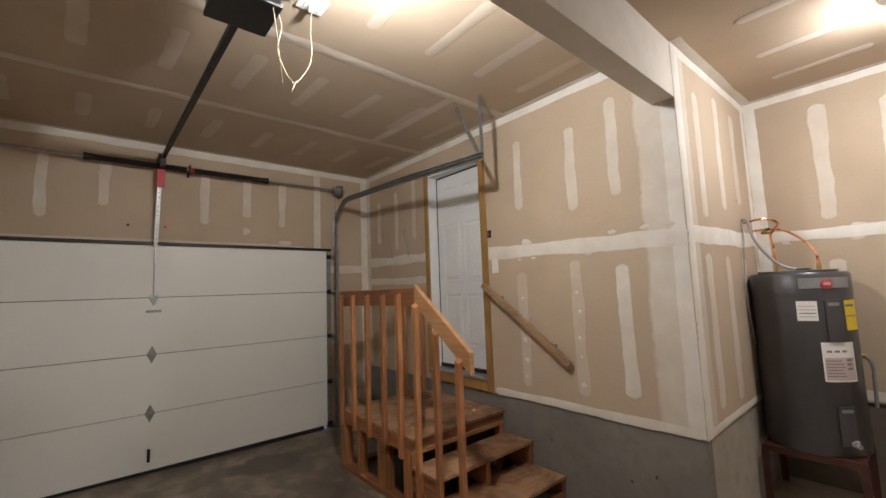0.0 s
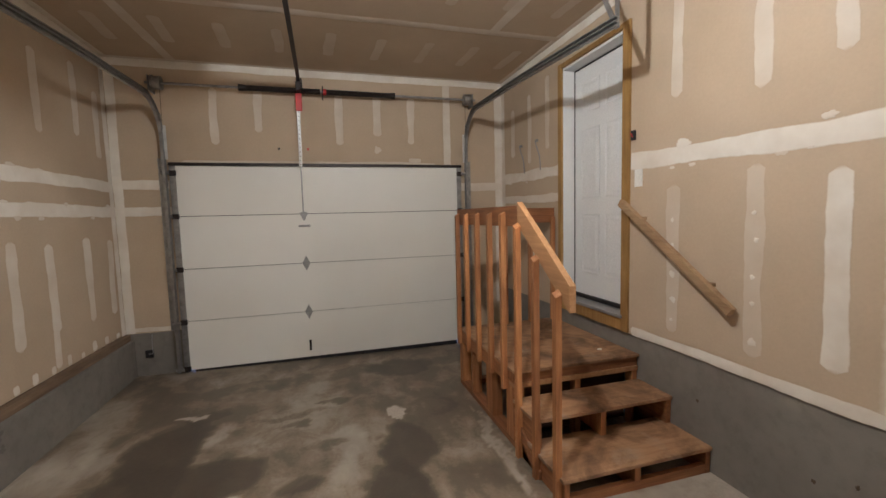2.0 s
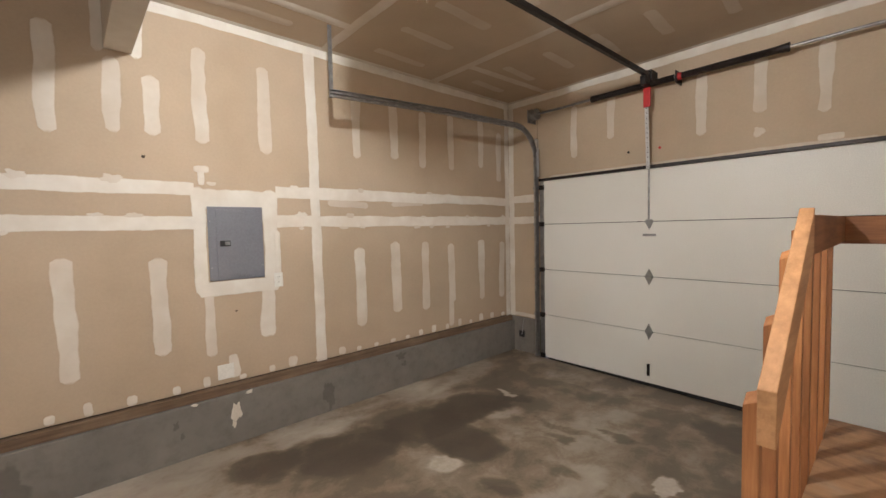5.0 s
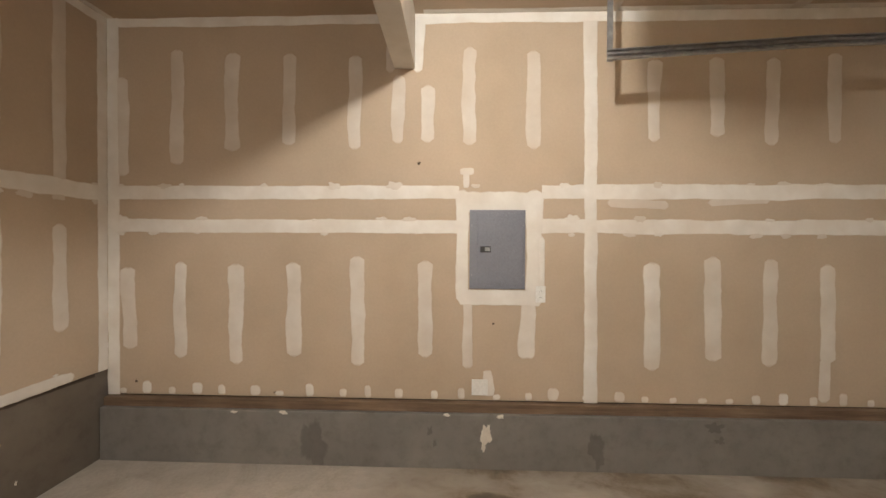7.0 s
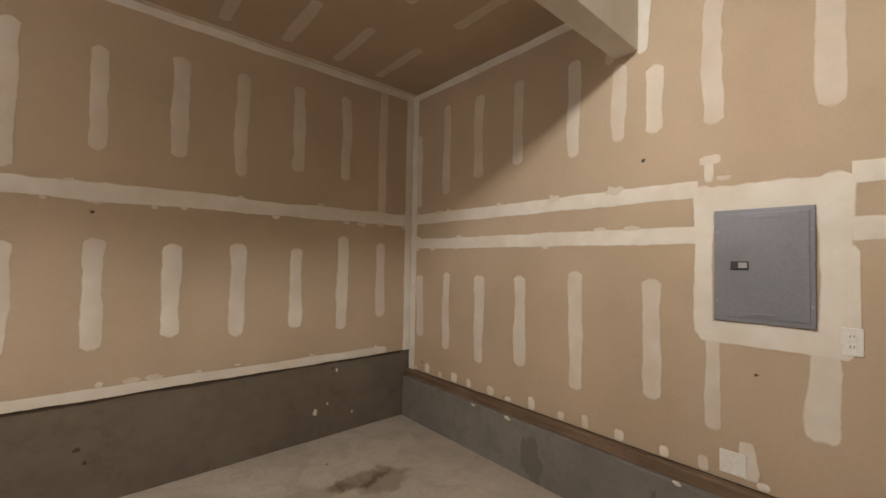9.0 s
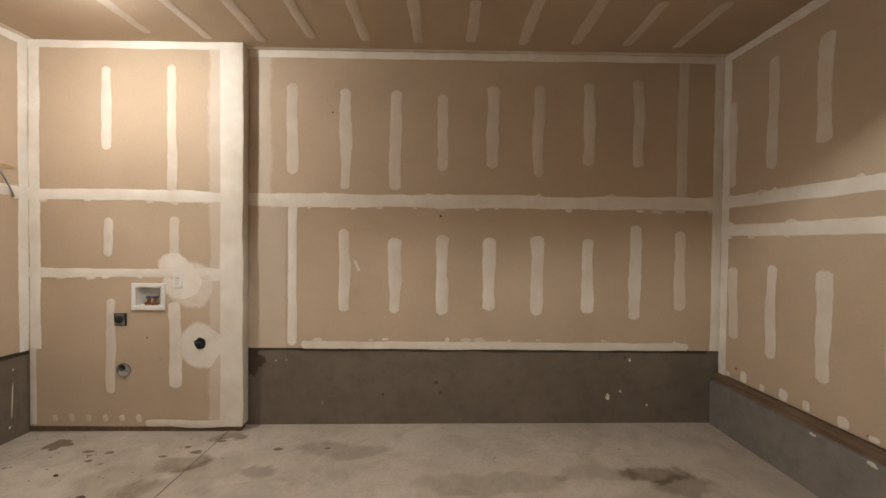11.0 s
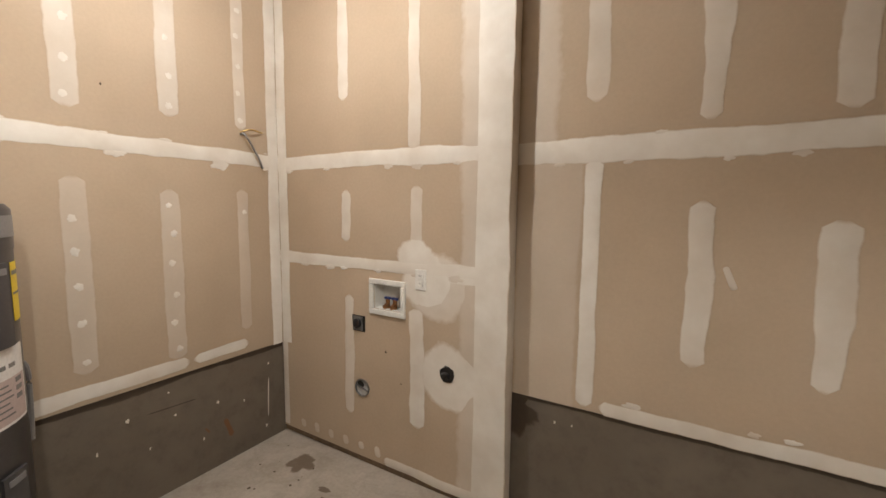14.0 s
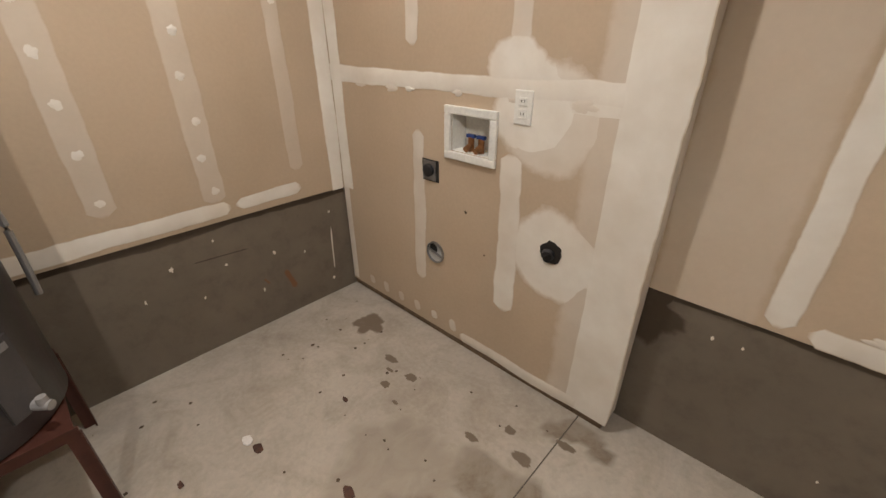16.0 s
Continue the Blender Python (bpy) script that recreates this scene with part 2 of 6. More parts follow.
M_COPPER = make_solid("copper_pipe", (0.60, 0.26, 0.13), (0.78, 0.38, 0.21), 0.3, 1.0, 12, 0.03)
M_BRASS = make_solid("brass_fitting", (0.55, 0.38, 0.14), (0.68, 0.48, 0.2), 0.35, 1.0, 15, 0.03)
M_TAP = make_solid("bronze_tap", (0.26, 0.12, 0.05), (0.40, 0.20, 0.085), 0.4, 0.8, 30, 0.03)
M_GREYHOSE = make_solid("grey_hose", (0.30, 0.29, 0.29), (0.38, 0.37, 0.37), 0.5, 0.1, 10, 0.05)
M_STAND = make_solid("red_oxide_steel", (0.065, 0.020, 0.013), (0.105, 0.036, 0.024), 0.55, 0.2, 9, 0.15)
M_YELLOW = make_solid("yellow_label", (0.75, 0.55, 0.02), (0.8, 0.6, 0.03), 0.5, 0, 5, 0)
M_LABEL = make_solid("paper_label", (0.74, 0.72, 0.70), (0.80, 0.78, 0.76), 0.55, 0, 5, 0)
M_INK = make_solid("label_ink", (0.16, 0.15, 0.15), (0.24, 0.23, 0.22), 0.6, 0, 30, 0)
M_PINK = make_solid("label_pink_panel", (0.50, 0.40, 0.38), (0.56, 0.46, 0.43), 0.6, 0, 8, 0)
M_BLUE = make_solid("blue_handle", (0.02, 0.045, 0.17), (0.03, 0.06, 0.22), 0.4, 0, 8, 0)
M_CORD = make_solid("ivory_cord", (0.24, 0.185, 0.125), (0.31, 0.245, 0.17), 0.5, 0, 15, 0)
M_ALU = make_solid("threshold_aluminium", (0.32, 0.32, 0.33), (0.42, 0.42, 0.42), 0.4, 0.7, 12, 0.05)
M_STAIN = make_solid("rust_stain", (0.055, 0.035, 0.02), (0.11, 0.075, 0.045), 0.8, 0, 14, 0.1)
M_BEAM = make_mud("skimmed_board", False)
M_DAMP = make_soak("damp_stain", (0.168, 0.155, 0.137), (0.228, 0.211, 0.188), (0.062, 0.054, 0.045))
M_SOAK_SHADE = make_soak("rust_soak_shade", (0.136, 0.111, 0.084), (0.178, 0.148, 0.114), (0.045, 0.028, 0.016))
M_SPILL = make_soak("slab_spill", (0.395, 0.355, 0.305), (0.52, 0.472, 0.41), (0.13, 0.088, 0.054))
M_RUST = make_soak("rust_streak", (0.136, 0.111, 0.084), (0.178, 0.148, 0.114), (0.20, 0.088, 0.034))
M_PAVE = make_solid("driveway_concrete", (0.42, 0.41, 0.39), (0.52, 0.51, 0.49), 0.8, 0, 3, 0.1)
M_DROPS = make_solid("dry_compound_drips", (0.62, 0.57, 0.48), (0.74, 0.69, 0.60), 0.8, 0, 12, 0.1)
M_LEAF = make_solid("dry_leaf", (0.05, 0.025, 0.018), (0.12, 0.05, 0.03), 0.7, 0, 40, 0.1)
# Near-black that stands in for the darkness inside gaps and holes
M_HOLE = make_solid("dark_cavity", (0.012, 0.010, 0.008), (0.02, 0.017, 0.014), 0.9, 0, 10, 0)
M_LINE = make_solid("saw_cut", (0.10, 0.085, 0.07), (0.14, 0.12, 0.10), 0.9, 0, 20, 0)
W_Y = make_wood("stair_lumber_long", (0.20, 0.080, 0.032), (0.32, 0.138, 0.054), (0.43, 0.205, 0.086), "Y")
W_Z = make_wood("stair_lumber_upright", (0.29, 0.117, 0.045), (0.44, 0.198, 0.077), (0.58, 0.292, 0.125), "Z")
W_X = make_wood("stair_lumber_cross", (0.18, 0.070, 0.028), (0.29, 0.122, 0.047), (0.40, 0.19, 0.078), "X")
# Red-brown of the inner boards, darkened to hold the shade inside the steps
W_BACK_SHADE = make_wood("inner_shade_lumber", (0.040, 0.014, 0.008), (0.062, 0.023, 0.013), (0.085, 0.033, 0.018), "X", 0.7)
W_TRIM = make_wood("door_buck_lumber", (0.30, 0.17, 0.05), (0.39, 0.23, 0.075), (0.46, 0.29, 0.11), "Z")
W_RAIL = make_wood("handrail_lumber", (0.34, 0.178, 0.082), (0.46, 0.255, 0.122), (0.56, 0.33, 0.168), "Y")
W_HAND = make_wood("wall_rail_lumber", (0.25, 0.155, 0.085), (0.34, 0.222, 0.13), (0.42, 0.285, 0.175), "Y")
W_SILL = make_wood("sill_plate_lumber", (0.14, 0.095, 0.062), (0.215, 0.15, 0.098), (0.31, 0.225, 0.155), "Y", 0.8)


# ---- builders ----
def mesh_from(bm, name, material):
    me = bpy.data.meshes.new(name)
    bm.to_mesh(me)
    bm.free()
    me.materials.append(material)
    return me


def part(name, bm, material, parent=None, label="", smooth=False):
    ob = new(name, mesh_from(bm, name, material))
    if smooth:
        for f in ob.data.polygons:
            f.use_smooth = True
        ob.data.set_sharp_from_angle(angle=radians(40))
    ob.parent = parent
    if label:
        tagged(ob, label)
    return ob


def thing(name, at, label, category, group="", kind=""):
    ob = new(name)
    ob.location = at
    return tagged(ob, label, category, group, kind)


def add_box(bm, lo, hi, bevel=0.0, m=None):
    r = bmesh.ops.create_cube(bm, size=1.0)
    c = [(a + b) / 2 for a, b in zip(lo, hi)]
    d = [abs(b - a) for a, b in zip(lo, hi)]
    bmesh.ops.transform(bm, verts=r["verts"], matrix=Matrix.Translation(c) @ Matrix.Diagonal((*d, 1)))
    if bevel:
        es = list({e for v in r["verts"] for e in v.link_edges})
        bmesh.ops.bevel(bm, geom=es, offset=bevel, segments=2, affect="EDGES", profile=0.6)
    if m is not None:
        bmesh.ops.transform(bm, verts=r["verts"] if not bevel else bm.verts[:], matrix=m)
    return bm


def box(lo, hi, bevel=0.0):
    return add_box(bmesh.new(), lo, hi, bevel)


def cyl(a, b, r, r2=None, seg=20):
    bm = bmesh.new()
    a, b = Vector(a), Vector(b)
    m = Matrix.Translation((a + b) / 2) @ (b - a).to_track_quat("Z", "Y").to_matrix().to_4x4()
    bmesh.ops.create_cone(bm, cap_ends=True, segments=seg, radius1=r, radius2=r if r2 is None else r2, depth=(b - a).length, matrix=m)
    return bm


def tube(pts, r, seg=8, closed=False):
    """A round tube along a smooth line through a few points."""
    P = [Vector(p) for p in pts]
    line = []
    for i in range(len(P) - 1):
        p0, p1, p2, p3 = P[max(i - 1, 0)], P[i], P[i + 1], P[min(i + 2, len(P) - 1)]
        for k in range(8):
            t = k / 8
            line.append(0.5 * ((2 * p1) + (p2 - p0) * t + (2 * p0 - 5 * p1 + 4 * p2 - p3) * t * t + (3 * p1 - p0 - 3 * p2 + p3) * t ** 3))
    line.append(P[-1])
    bm = bmesh.new()
    rings = []
    for i, p in enumerate(line):
        d = (line[min(i + 1, len(line) - 1)] - line[max(i - 1, 0)]).normalized()
        q = d.to_track_quat("Z", "Y")
        rings.append([bm.verts.new(p + q @ Vector((r * math.cos(2 * math.pi * k / seg), r * math.sin(2 * math.pi * k / seg), 0))) for k in range(seg)])
    for A, Bn in zip(rings, rings[1:]):
        for k in range(seg):
            bm.faces.new((A[k], A[(k + 1) % seg], Bn[(k + 1) % seg], Bn[k]))
    bm.faces.new(rings[0][::-1])
    bm.faces.new(rings[-1])
    return bm


def sweep(pts, half_w, half_h, side):
    """A rectangular bar along a polyline; side is the fixed sideways direction."""
    bm = bmesh.new()
    P = [Vector(p) for p in pts]
    side = Vector(side)
    rings = []
    for i, p in enumerate(P):
        d = (P[min(i + 1, len(P) - 1)] - P[max(i - 1, 0)]).normalized()
        up = d.cross(side).normalized()
        rings.append([bm.verts.new(p + side * (half_w * a) + up * (half_h * b)) for a, b in ((-1, -1), (1, -1), (1, 1), (-1, 1))])
    for A, Bn in zip(rings, rings[1:]):
        for k in range(4):
            bm.faces.new((A[k], A[(k + 1) % 4], Bn[(k + 1) % 4], Bn[k]))
    bm.faces.new(rings[0][::-1])
    bm.faces.new(rings[-1])
    return bm


def lathe(profile, at, seg=48):
    bm = bmesh.new()
    rings = []
    for r, z in profile:
        rings.append([bm.verts.new((at[0] + r * math.cos(2 * math.pi * k / seg), at[1] + r * math.sin(2 * math.pi * k / seg), at[2] + z)) for k in range(seg)])
    for A, Bn in zip(rings, rings[1:]):
        for k in range(seg):
            bm.faces.new((A[k], A[(k + 1) % seg], Bn[(k + 1) % seg], Bn[k]))
    bm.faces.new(rings[0][::-1])
    bm.faces.new(rings[-1])
    return bm


# A face of the room: origin, the two directions along it, and the way it looks
FACES = {
    "west": ((WEST, 0, 0), (0, 1, 0), (0, 0, 1), (1, 0, 0)),
    "east": ((EAST, 0, 0), (0, 1, 0), (0, 0, 1), (-1, 0, 0)),
    "north": ((0, NORTH, 0), (1, 0, 0), (0, 0, 1), (0, -1, 0)),
    "south": ((0, SOUTH, 0), (1, 0, 0), (0, 0, 1), (0, 1, 0)),
    "laundry": ((0, LAUNDRY, 0), (1, 0, 0), (0, 0, 1), (0, 1, 0)),
    "laundry_end": ((LAUNDRY_EDGE, 0, 0), (0, 1, 0), (0, 0, 1), (-1, 0, 0)),
    "alcove": ((ALCOVE, 0, 0), (0, 1, 0), (0, 0, 1), (-1, 0, 0)),
    "stub": ((0, STUB, 0), (1, 0, 0), (0, 0, 1), (0, -1, 0)),
    "ceiling": ((0, 0, CEIL), (1, 0, 0), (0, 1, 0), (0, 0, -1)),
    "beam_back": ((0, STUB, 0), (1, 0, 0), (0, 0, 1), (0, -1, 0)),
    "beam_front": ((0, BEAM_FRONT, 0), (1, 0, 0), (0, 0, 1), (0, 1, 0)),
    "beam_under": ((0, 0, BEAM_LOW), (1, 0, 0), (0, 1, 0), (0, 0, -1)),
    "slab": ((0, 0, 0), (1, 0, 0), (0, 1, 0), (0, 0, 1)),
    "stem_west": ((WEST + 0.075, 0, 0), (0, 1, 0), (0, 0, 1), (1, 0, 0)),
    "stem_south": ((0, SOUTH - 0.014, 0), (1, 0, 0), (0, 0, 1), (0, 1, 0)),
    "stem_alcove": ((ALCOVE + 0.014, 0, 0), (0, 1, 0), (0, 0, 1), (-1, 0, 0)),
    "stem_east": ((EAST + 0.014, 0, 0), (0, 1, 0), (0, 0, 1), (-1, 0, 0)),
}
WALL = {}
layers = [0]


def on(face, u, v, d=0.0):
    o, a, b, n = (Vector(q) for q in FACES[face])
    return o + a * u + b * v + n * d


def smear(face, u0, v0, u1, v1, width, cover=1.0, caps=True, rag=0.14, feather=0.25, material=None, name="joint_compound", lift=1.0):
    """A trowelled strip along a line on a face: uneven edges, rounded ends, thin at its rim."""
    layers[0] += 1
    h = (0.0006 + 0.0016 * min(1.0, cover) + 0.00009 * (layers[0] % 17)) * lift
    a, b = Vector((u0, v0)), Vector((u1, v1))
    d = b - a
    length = d.length
    d.normalize()
    s = Vector((-d.y, d.x))
    n = max(6, min(160, int(length / 0.035)))
    seed = layers[0] * 7.31
    bm = bmesh.new()
    lay, rim = bm.verts.layers.float.new("cover"), bm.verts.layers.float.new("rim")
    rows = []
    for i in range(n + 1):
        t = i / n
        if caps:
            t = 0.5 - 0.5 * math.cos(math.pi * t) if length < 4 * width else t
        x = t * length
        w = width / 2
        k = 1.0
        if caps:
            e = min(x, length - x) / (width * 0.42)
            if e < 1:
                k = math.sqrt(max(0.0, 1 - (1 - e) ** 2)) * 0.92 + 0.08
        la = w * k * (1 + rag * 2.2 * noise.noise((x * 3.1, seed, 0.2)) + rag * noise.noise((x * 13.0, seed, 1.7)))
        lb = w * k * (1 + rag * 2.2 * noise.noise((x * 3.3, seed, 5.2)) + rag * noise.noise((x * 12.0, seed, 7.7)))
        drift = rag * w * 0.9 * noise.noise((x * 1.5, seed, 9.0))
        c = a + d * x + s * drift
        soft = 1.0 if not caps else min(1.0, min(x, length - x) / (width * 0.25) + 0.0)
        row = []
        for off, cv, hh in ((-la, 0.0, 0.0004), (-la * (1 - feather), 1.0, h), (0, 1.0, h), (lb * (1 - feather), 1.0, h), (lb, 0.0, 0.0004)):
            p = c + s * off
            v = bm.verts.new(on(face, p.x, p.y, max(0.0004, hh * soft)))
            v[lay], v[rim] = cover, cv * soft
            row.append(v)
        rows.append(row)
    for A, Bn in zip(rows, rows[1:]):
        for k in range(4):
            bm.faces.new((A[k], A[k + 1], Bn[k + 1], Bn[k]))
    bmesh.ops.recalc_face_normals(bm, faces=bm.faces)
    if bm.faces and bm.faces[0].normal.dot(Vector(FACES[face][3])) < 0:
        bmesh.ops.reverse_faces(bm, faces=bm.faces)
    return part(name, bm, material or M_MUD, WALL.get(face), smooth=True)


def blot(face, u, v, r, cover=1.0, stretch=1.0, rag=0.25, material=None, name="joint_compound", lift=1.0, hole=0.0):
    """A roundish dab on a face."""
    layers[0] += 1
    h = (0.0007 + 0.0016 * min(1.0, cover) + 0.00009 * (layers[0] % 17)) * lift
    seed = layers[0] * 3.77
    bm = bmesh.new()
    lay, rim = bm.verts.layers.float.new("cover"), bm.verts.layers.float.new("rim")
    n = 44
    rings = []
    for k, cv, hh in ((1.0, 0.0, 0.0004), (0.7, 1.0, h), (max(hole, 0.02), 1.0, h)):
        ring = []
        for i in range(n):
            t = 2 * math.pi * i / n
            q = r * k * (1 + rag * noise.noise((1.4 * math.cos(t), 1.4 * math.sin(t), seed)) * 1.6 + rag * 0.6 * noise.noise((4 * math.cos(t), 4 * math.sin(t), seed)))
            if hole and k == hole:
                q = r * k
            vv = bm.verts.new(on(face, u + q * math.cos(t), v + q * math.sin(t) * stretch, hh))
            vv[lay], vv[rim] = cover, cv
            ring.append(vv)
        rings.append(ring)
    for A, Bn in zip(rings, rings[1:]):
        for i in range(n):
            bm.faces.new((A[i], A[(i + 1) % n], Bn[(i + 1) % n], Bn[i]))
    if not hole:
        bm.faces.new(rings[-1])
    bmesh.ops.recalc_face_normals(bm, faces=bm.faces)
    if bm.faces[0].normal.dot(Vector(FACES[face][3])) < 0:
        bmesh.ops.reverse_faces(bm, faces=bm.faces)
    return part(name, bm, material or M_MUD, WALL.get(face), smooth=True)


def stripes(face, rows, width=0.105, cover=0.8):
    """Upright runs of compound over the fasteners: place along the wall, foot and head."""
    for u, v0, v1 in rows:
        smear(face, u, v0, u + 0.012 * noise.noise((u * 9, v0, 3)), v1, width * (1 + 0.16 * noise.noise((u * 5, v1, 1))), cover * (0.9 + 0.25 * noise.noise((u * 7, v0, 8))), rag=0.17)


# ---- the large structure ----
def structure(name, bm, material, label, category="wall"):
    ob = part(name, bm, material)
    return tagged(ob, label, category, "", "structure")


# soiling of the slab, and painted shade under the steps: middle, half widths, strength
BAY_WEST = (
    (-0.63, 3.32, 0.25, 0.42, 0.42), (-0.30, 2.86, 0.36, 0.15, 0.40), (-0.50, 3.80, 0.22, 0.10, 0.22), (-0.70, 2.72, 0.26, 0.34, 0.34), (-0.72, 2.15, 0.28, 0.34, 0.34), (-0.98, 1.62, 0.20, 0.24, 0.30),
    (-0.14, 2.58, 0.12, 0.11, -0.4), (-1.30, 3.0, 0.24, 1.6, -0.13), (-0.30, 3.45, 0.10, 0.16, -0.16), (-0.65, 3.84, 0.11, 0.035, -0.9), (-0.15, 4.30, 0.45, 0.16, 0.12), (0.20, 3.60, 0.30, 0.05, 0.14),
    (0.36, 3.35, 0.46, 0.70, -0.07), (0.35, 2.45, 0.36, 0.40, -0.08), (0.34, 2.65, 0.10, 0.10, 0.22), (0.20, 3.44, 0.10, 0.05, 0.20),
)
BAY_EAST = (
    (0.62, 2.9, 0.16, 0.4, -0.10), (0.48, 3.00, 0.14, 0.05, 0.16), (0.50, 3.72, 0.13, 0.04, 0.25), (0.62, 4.45, 0.45, 0.16, 0.14), (0.98, 2.88, 0.17, 0.36, 0.36), (0.88, 2.35, 0.17, 0.34, 0.30),
    # the (2.2, 2.9) ellipse paints the shade beneath the porch steps
    (1.22, 4.38, 0.36, 0.20, 0.34), (1.02, 3.40, 0.055, 0.13, -0.95), (1.30, 3.3, 0.20, 0.5, 0.10), (1.57, 2.42, 0.035, 0.28, -0.22), (1.60, 1.97, 0.08, 0.05, -0.28), (1.62, 2.9, 0.025, 0.4, -0.2), (2.2, 2.9, 0.45, 0.8, 0.5), (1.35, 2.2, 0.2, 0.35, 0.12),
)
BACK_BAY = (
    (2.0, 1.40, 0.6, 0.22, -0.2), (-0.52, -0.46, 0.22, 0.08, 0.30), (-0.68, -0.34, 0.20, 0.10, 0.26), (-0.10, -0.42, 0.30, 0.10, 0.16), (0.6, -0.35, 0.5, 0.14, 0.17), (2.84, -0.66, 0.22, 0.12, 0.24), (2.66, -1.0, 0.15, 0.07, 0.28),
    (3.1, -0.35, 0.30, 0.24, 0.17), (2.55, -0.55, 0.25, 0.16, 0.16), (2.16, -0.51, 0.14, 0.07, 0.22), (2.75, -0.30, 0.3, 0.12, 0.14), (1.75, -0.80, 0.4, 0.12, 0.20),
)


def stain_shade_at(x, y):
    """How dark the slab is at a place: oil and damp in the car bay, hardly any at the back, painted shade under the
    steps.
    """
    bay = max(0.0, min(1.0, (y - 0.55 - 1.2 * max(0.0, x - 1.55)) / 1.2))
    wx = x + 0.11 * noise.noise((x * 2.6, y * 2.6, 3.1)) + 0.045 * noise.noise((x * 8, y * 8, 5.5)) + 0.03 * noise.noise((x * 21, y * 21, 2.0))
    wy = y + 0.11 * noise.noise((x * 2.6, y * 2.6, 8.4)) + 0.045 * noise.noise((x * 8, y * 8, 1.2)) + 0.03 * noise.noise((x * 21, y * 21, 6.0))
    s = 0.39 * bay
    for cx, cy, rx, ry, k in BAY_WEST + BAY_EAST + BACK_BAY:
        q = ((wx - cx) / rx) ** 2 + ((wy - cy) / ry) ** 2
        if q < 1.3:
            s += k * min(1.0, (1.3 - q) * 1.9)
    s += bay * (0.20 * noise.noise((wx * 1.7, wy * 1.7, 4.0)) + 0.15 * noise.noise((wx * 6.5, wy * 3.4, 9.0)))
    return max(-0.3, min(1.0, s))


def build_slab():
    x0, x1, y0, y1, step = WEST - 0.1, ALCOVE + 0.1, SOUTH - 0.1, NORTH + 0.02, 0.025
    nx, ny = int((x1 - x0) / step) + 1, int((y1 - y0) / step) + 1
    bm = bmesh.new()
    lay = bm.verts.layers.float.new("stain")
    grid = []
    for j in range(ny + 1):
        row = []
        for i in range(nx + 1):
            x, y = x0 + i * step, y0 + j * step
            v = bm.verts.new((x, y, floor_z(x) + 0.0015 * noise.noise((x * 2, y * 2, 0))))
            v[lay] = stain_shade_at(x, y)
            row.append(v)
        grid.append(row)
    for j in range(ny):
        for i in range(nx):
            bm.faces.new((grid[j][i], grid[j][i + 1], grid[j + 1][i + 1], grid[j + 1][i]))
    ob = structure("floor", bm, M_SLAB, "stained grey concrete garage slab, dark oily patches in the car bay", "floor")
    for f in ob.data.polygons:
        f.use_smooth = True
    return ob


WALL["slab"] = build_slab()
structure("driveway", box((-4.0, NORTH - 0.03, -0.15), (5.5, NORTH + 6.0, -0.03)), M_PAVE, "pale concrete driveway outside the closed garage door", "driveway")

# door and garage openings
DOOR_Y0, DOOR_Y1, DOOR_Z0, DOOR_Z1 = 2.775, 3.605, 0.80, 2.985
GD_X0, GD_X1, GD_TOP = -1.005, 2.145, 2.235

bm = box((WEST - THICK, SOUTH + 0.0005, STEM_WEST + 0.076), (WEST, NORTH - 0.0005, CEIL))
WALL["west"] = structure("wall_west", bm, M_PAPER, "bare tan drywall with taped joints above a low concrete stem")
bm = box((WEST - THICK, SOUTH - THICK, STEM + 0.0005), (LAUNDRY_EDGE + 0.3, SOUTH, CEIL))
WALL["south"] = structure("wall_south", bm, M_PAPER, "bare tan drywall with taped joints above grey concrete")
WB = (3.298, 3.506, 1.071, 1.226)  # washer box opening
xs, zs = (LAUNDRY_EDGE, WB[0], WB[1], ALCOVE), (0.045, WB[2], WB[3], CEIL)
bm = bmesh.new()
cells = {(i, j, k): bm.verts.new((xs[i], (LAUNDRY, SOUTH + 0.001)[k], zs[j])) for i in range(4) for j in range(4) for k in (0, 1)}
for i in range(3):
    for j in range(3):
        if (i, j) != (1, 1):
            for k in (0, 1):
                bm.faces.new([cells[q] for q in ((i, j, k), (i + 1, j, k), (i + 1, j + 1, k), (i, j + 1, k))])
for edge in [((i, j), (i + 1, j)) for i in range(3) for j in (0, 3)] + [((i, j), (i, j + 1)) for i in (0, 3) for j in range(3)] + [((1, 1), (2, 1)), ((1, 2), (2, 2)), ((1, 1), (1, 2)), ((2, 1), (2, 2))]:
    (i, j), (a, b) = edge
    bm.faces.new((cells[i, j, 0], cells[a, b, 0], cells[a, b, 1], cells[i, j, 1]))
bmesh.ops.recalc_face_normals(bm, faces=bm.faces)
WALL["laundry"] = structure("wall_laundry", bm, M_PAPER, "unpainted drywall laundry wall reaching almost to the slab")
WALL["laundry_end"] = WALL["laundry"]
bm = box((ALCOVE, SOUTH - THICK, STEM + 0.004), (ALCOVE + THICK, STUB + THICK, CEIL))
WALL["alcove"] = structure("wall_alcove", bm, M_PAPER, "tan drywall with spotted fastener lines above grey concrete")
bm = box((EAST, STUB, STEM + 0.004), (ALCOVE, STUB + THICK, CEIL))
add_box(bm, (EAST, STUB + THICK, STEM + 0.004), (EAST + THICK, DOOR_Y0, CEIL))
add_box(bm, (EAST, DOOR_Y0, DOOR_Z1), (EAST + THICK, DOOR_Y1, CEIL))
add_box(bm, (EAST, DOOR_Y1, STEM + 0.004), (EAST + THICK, NORTH, CEIL))
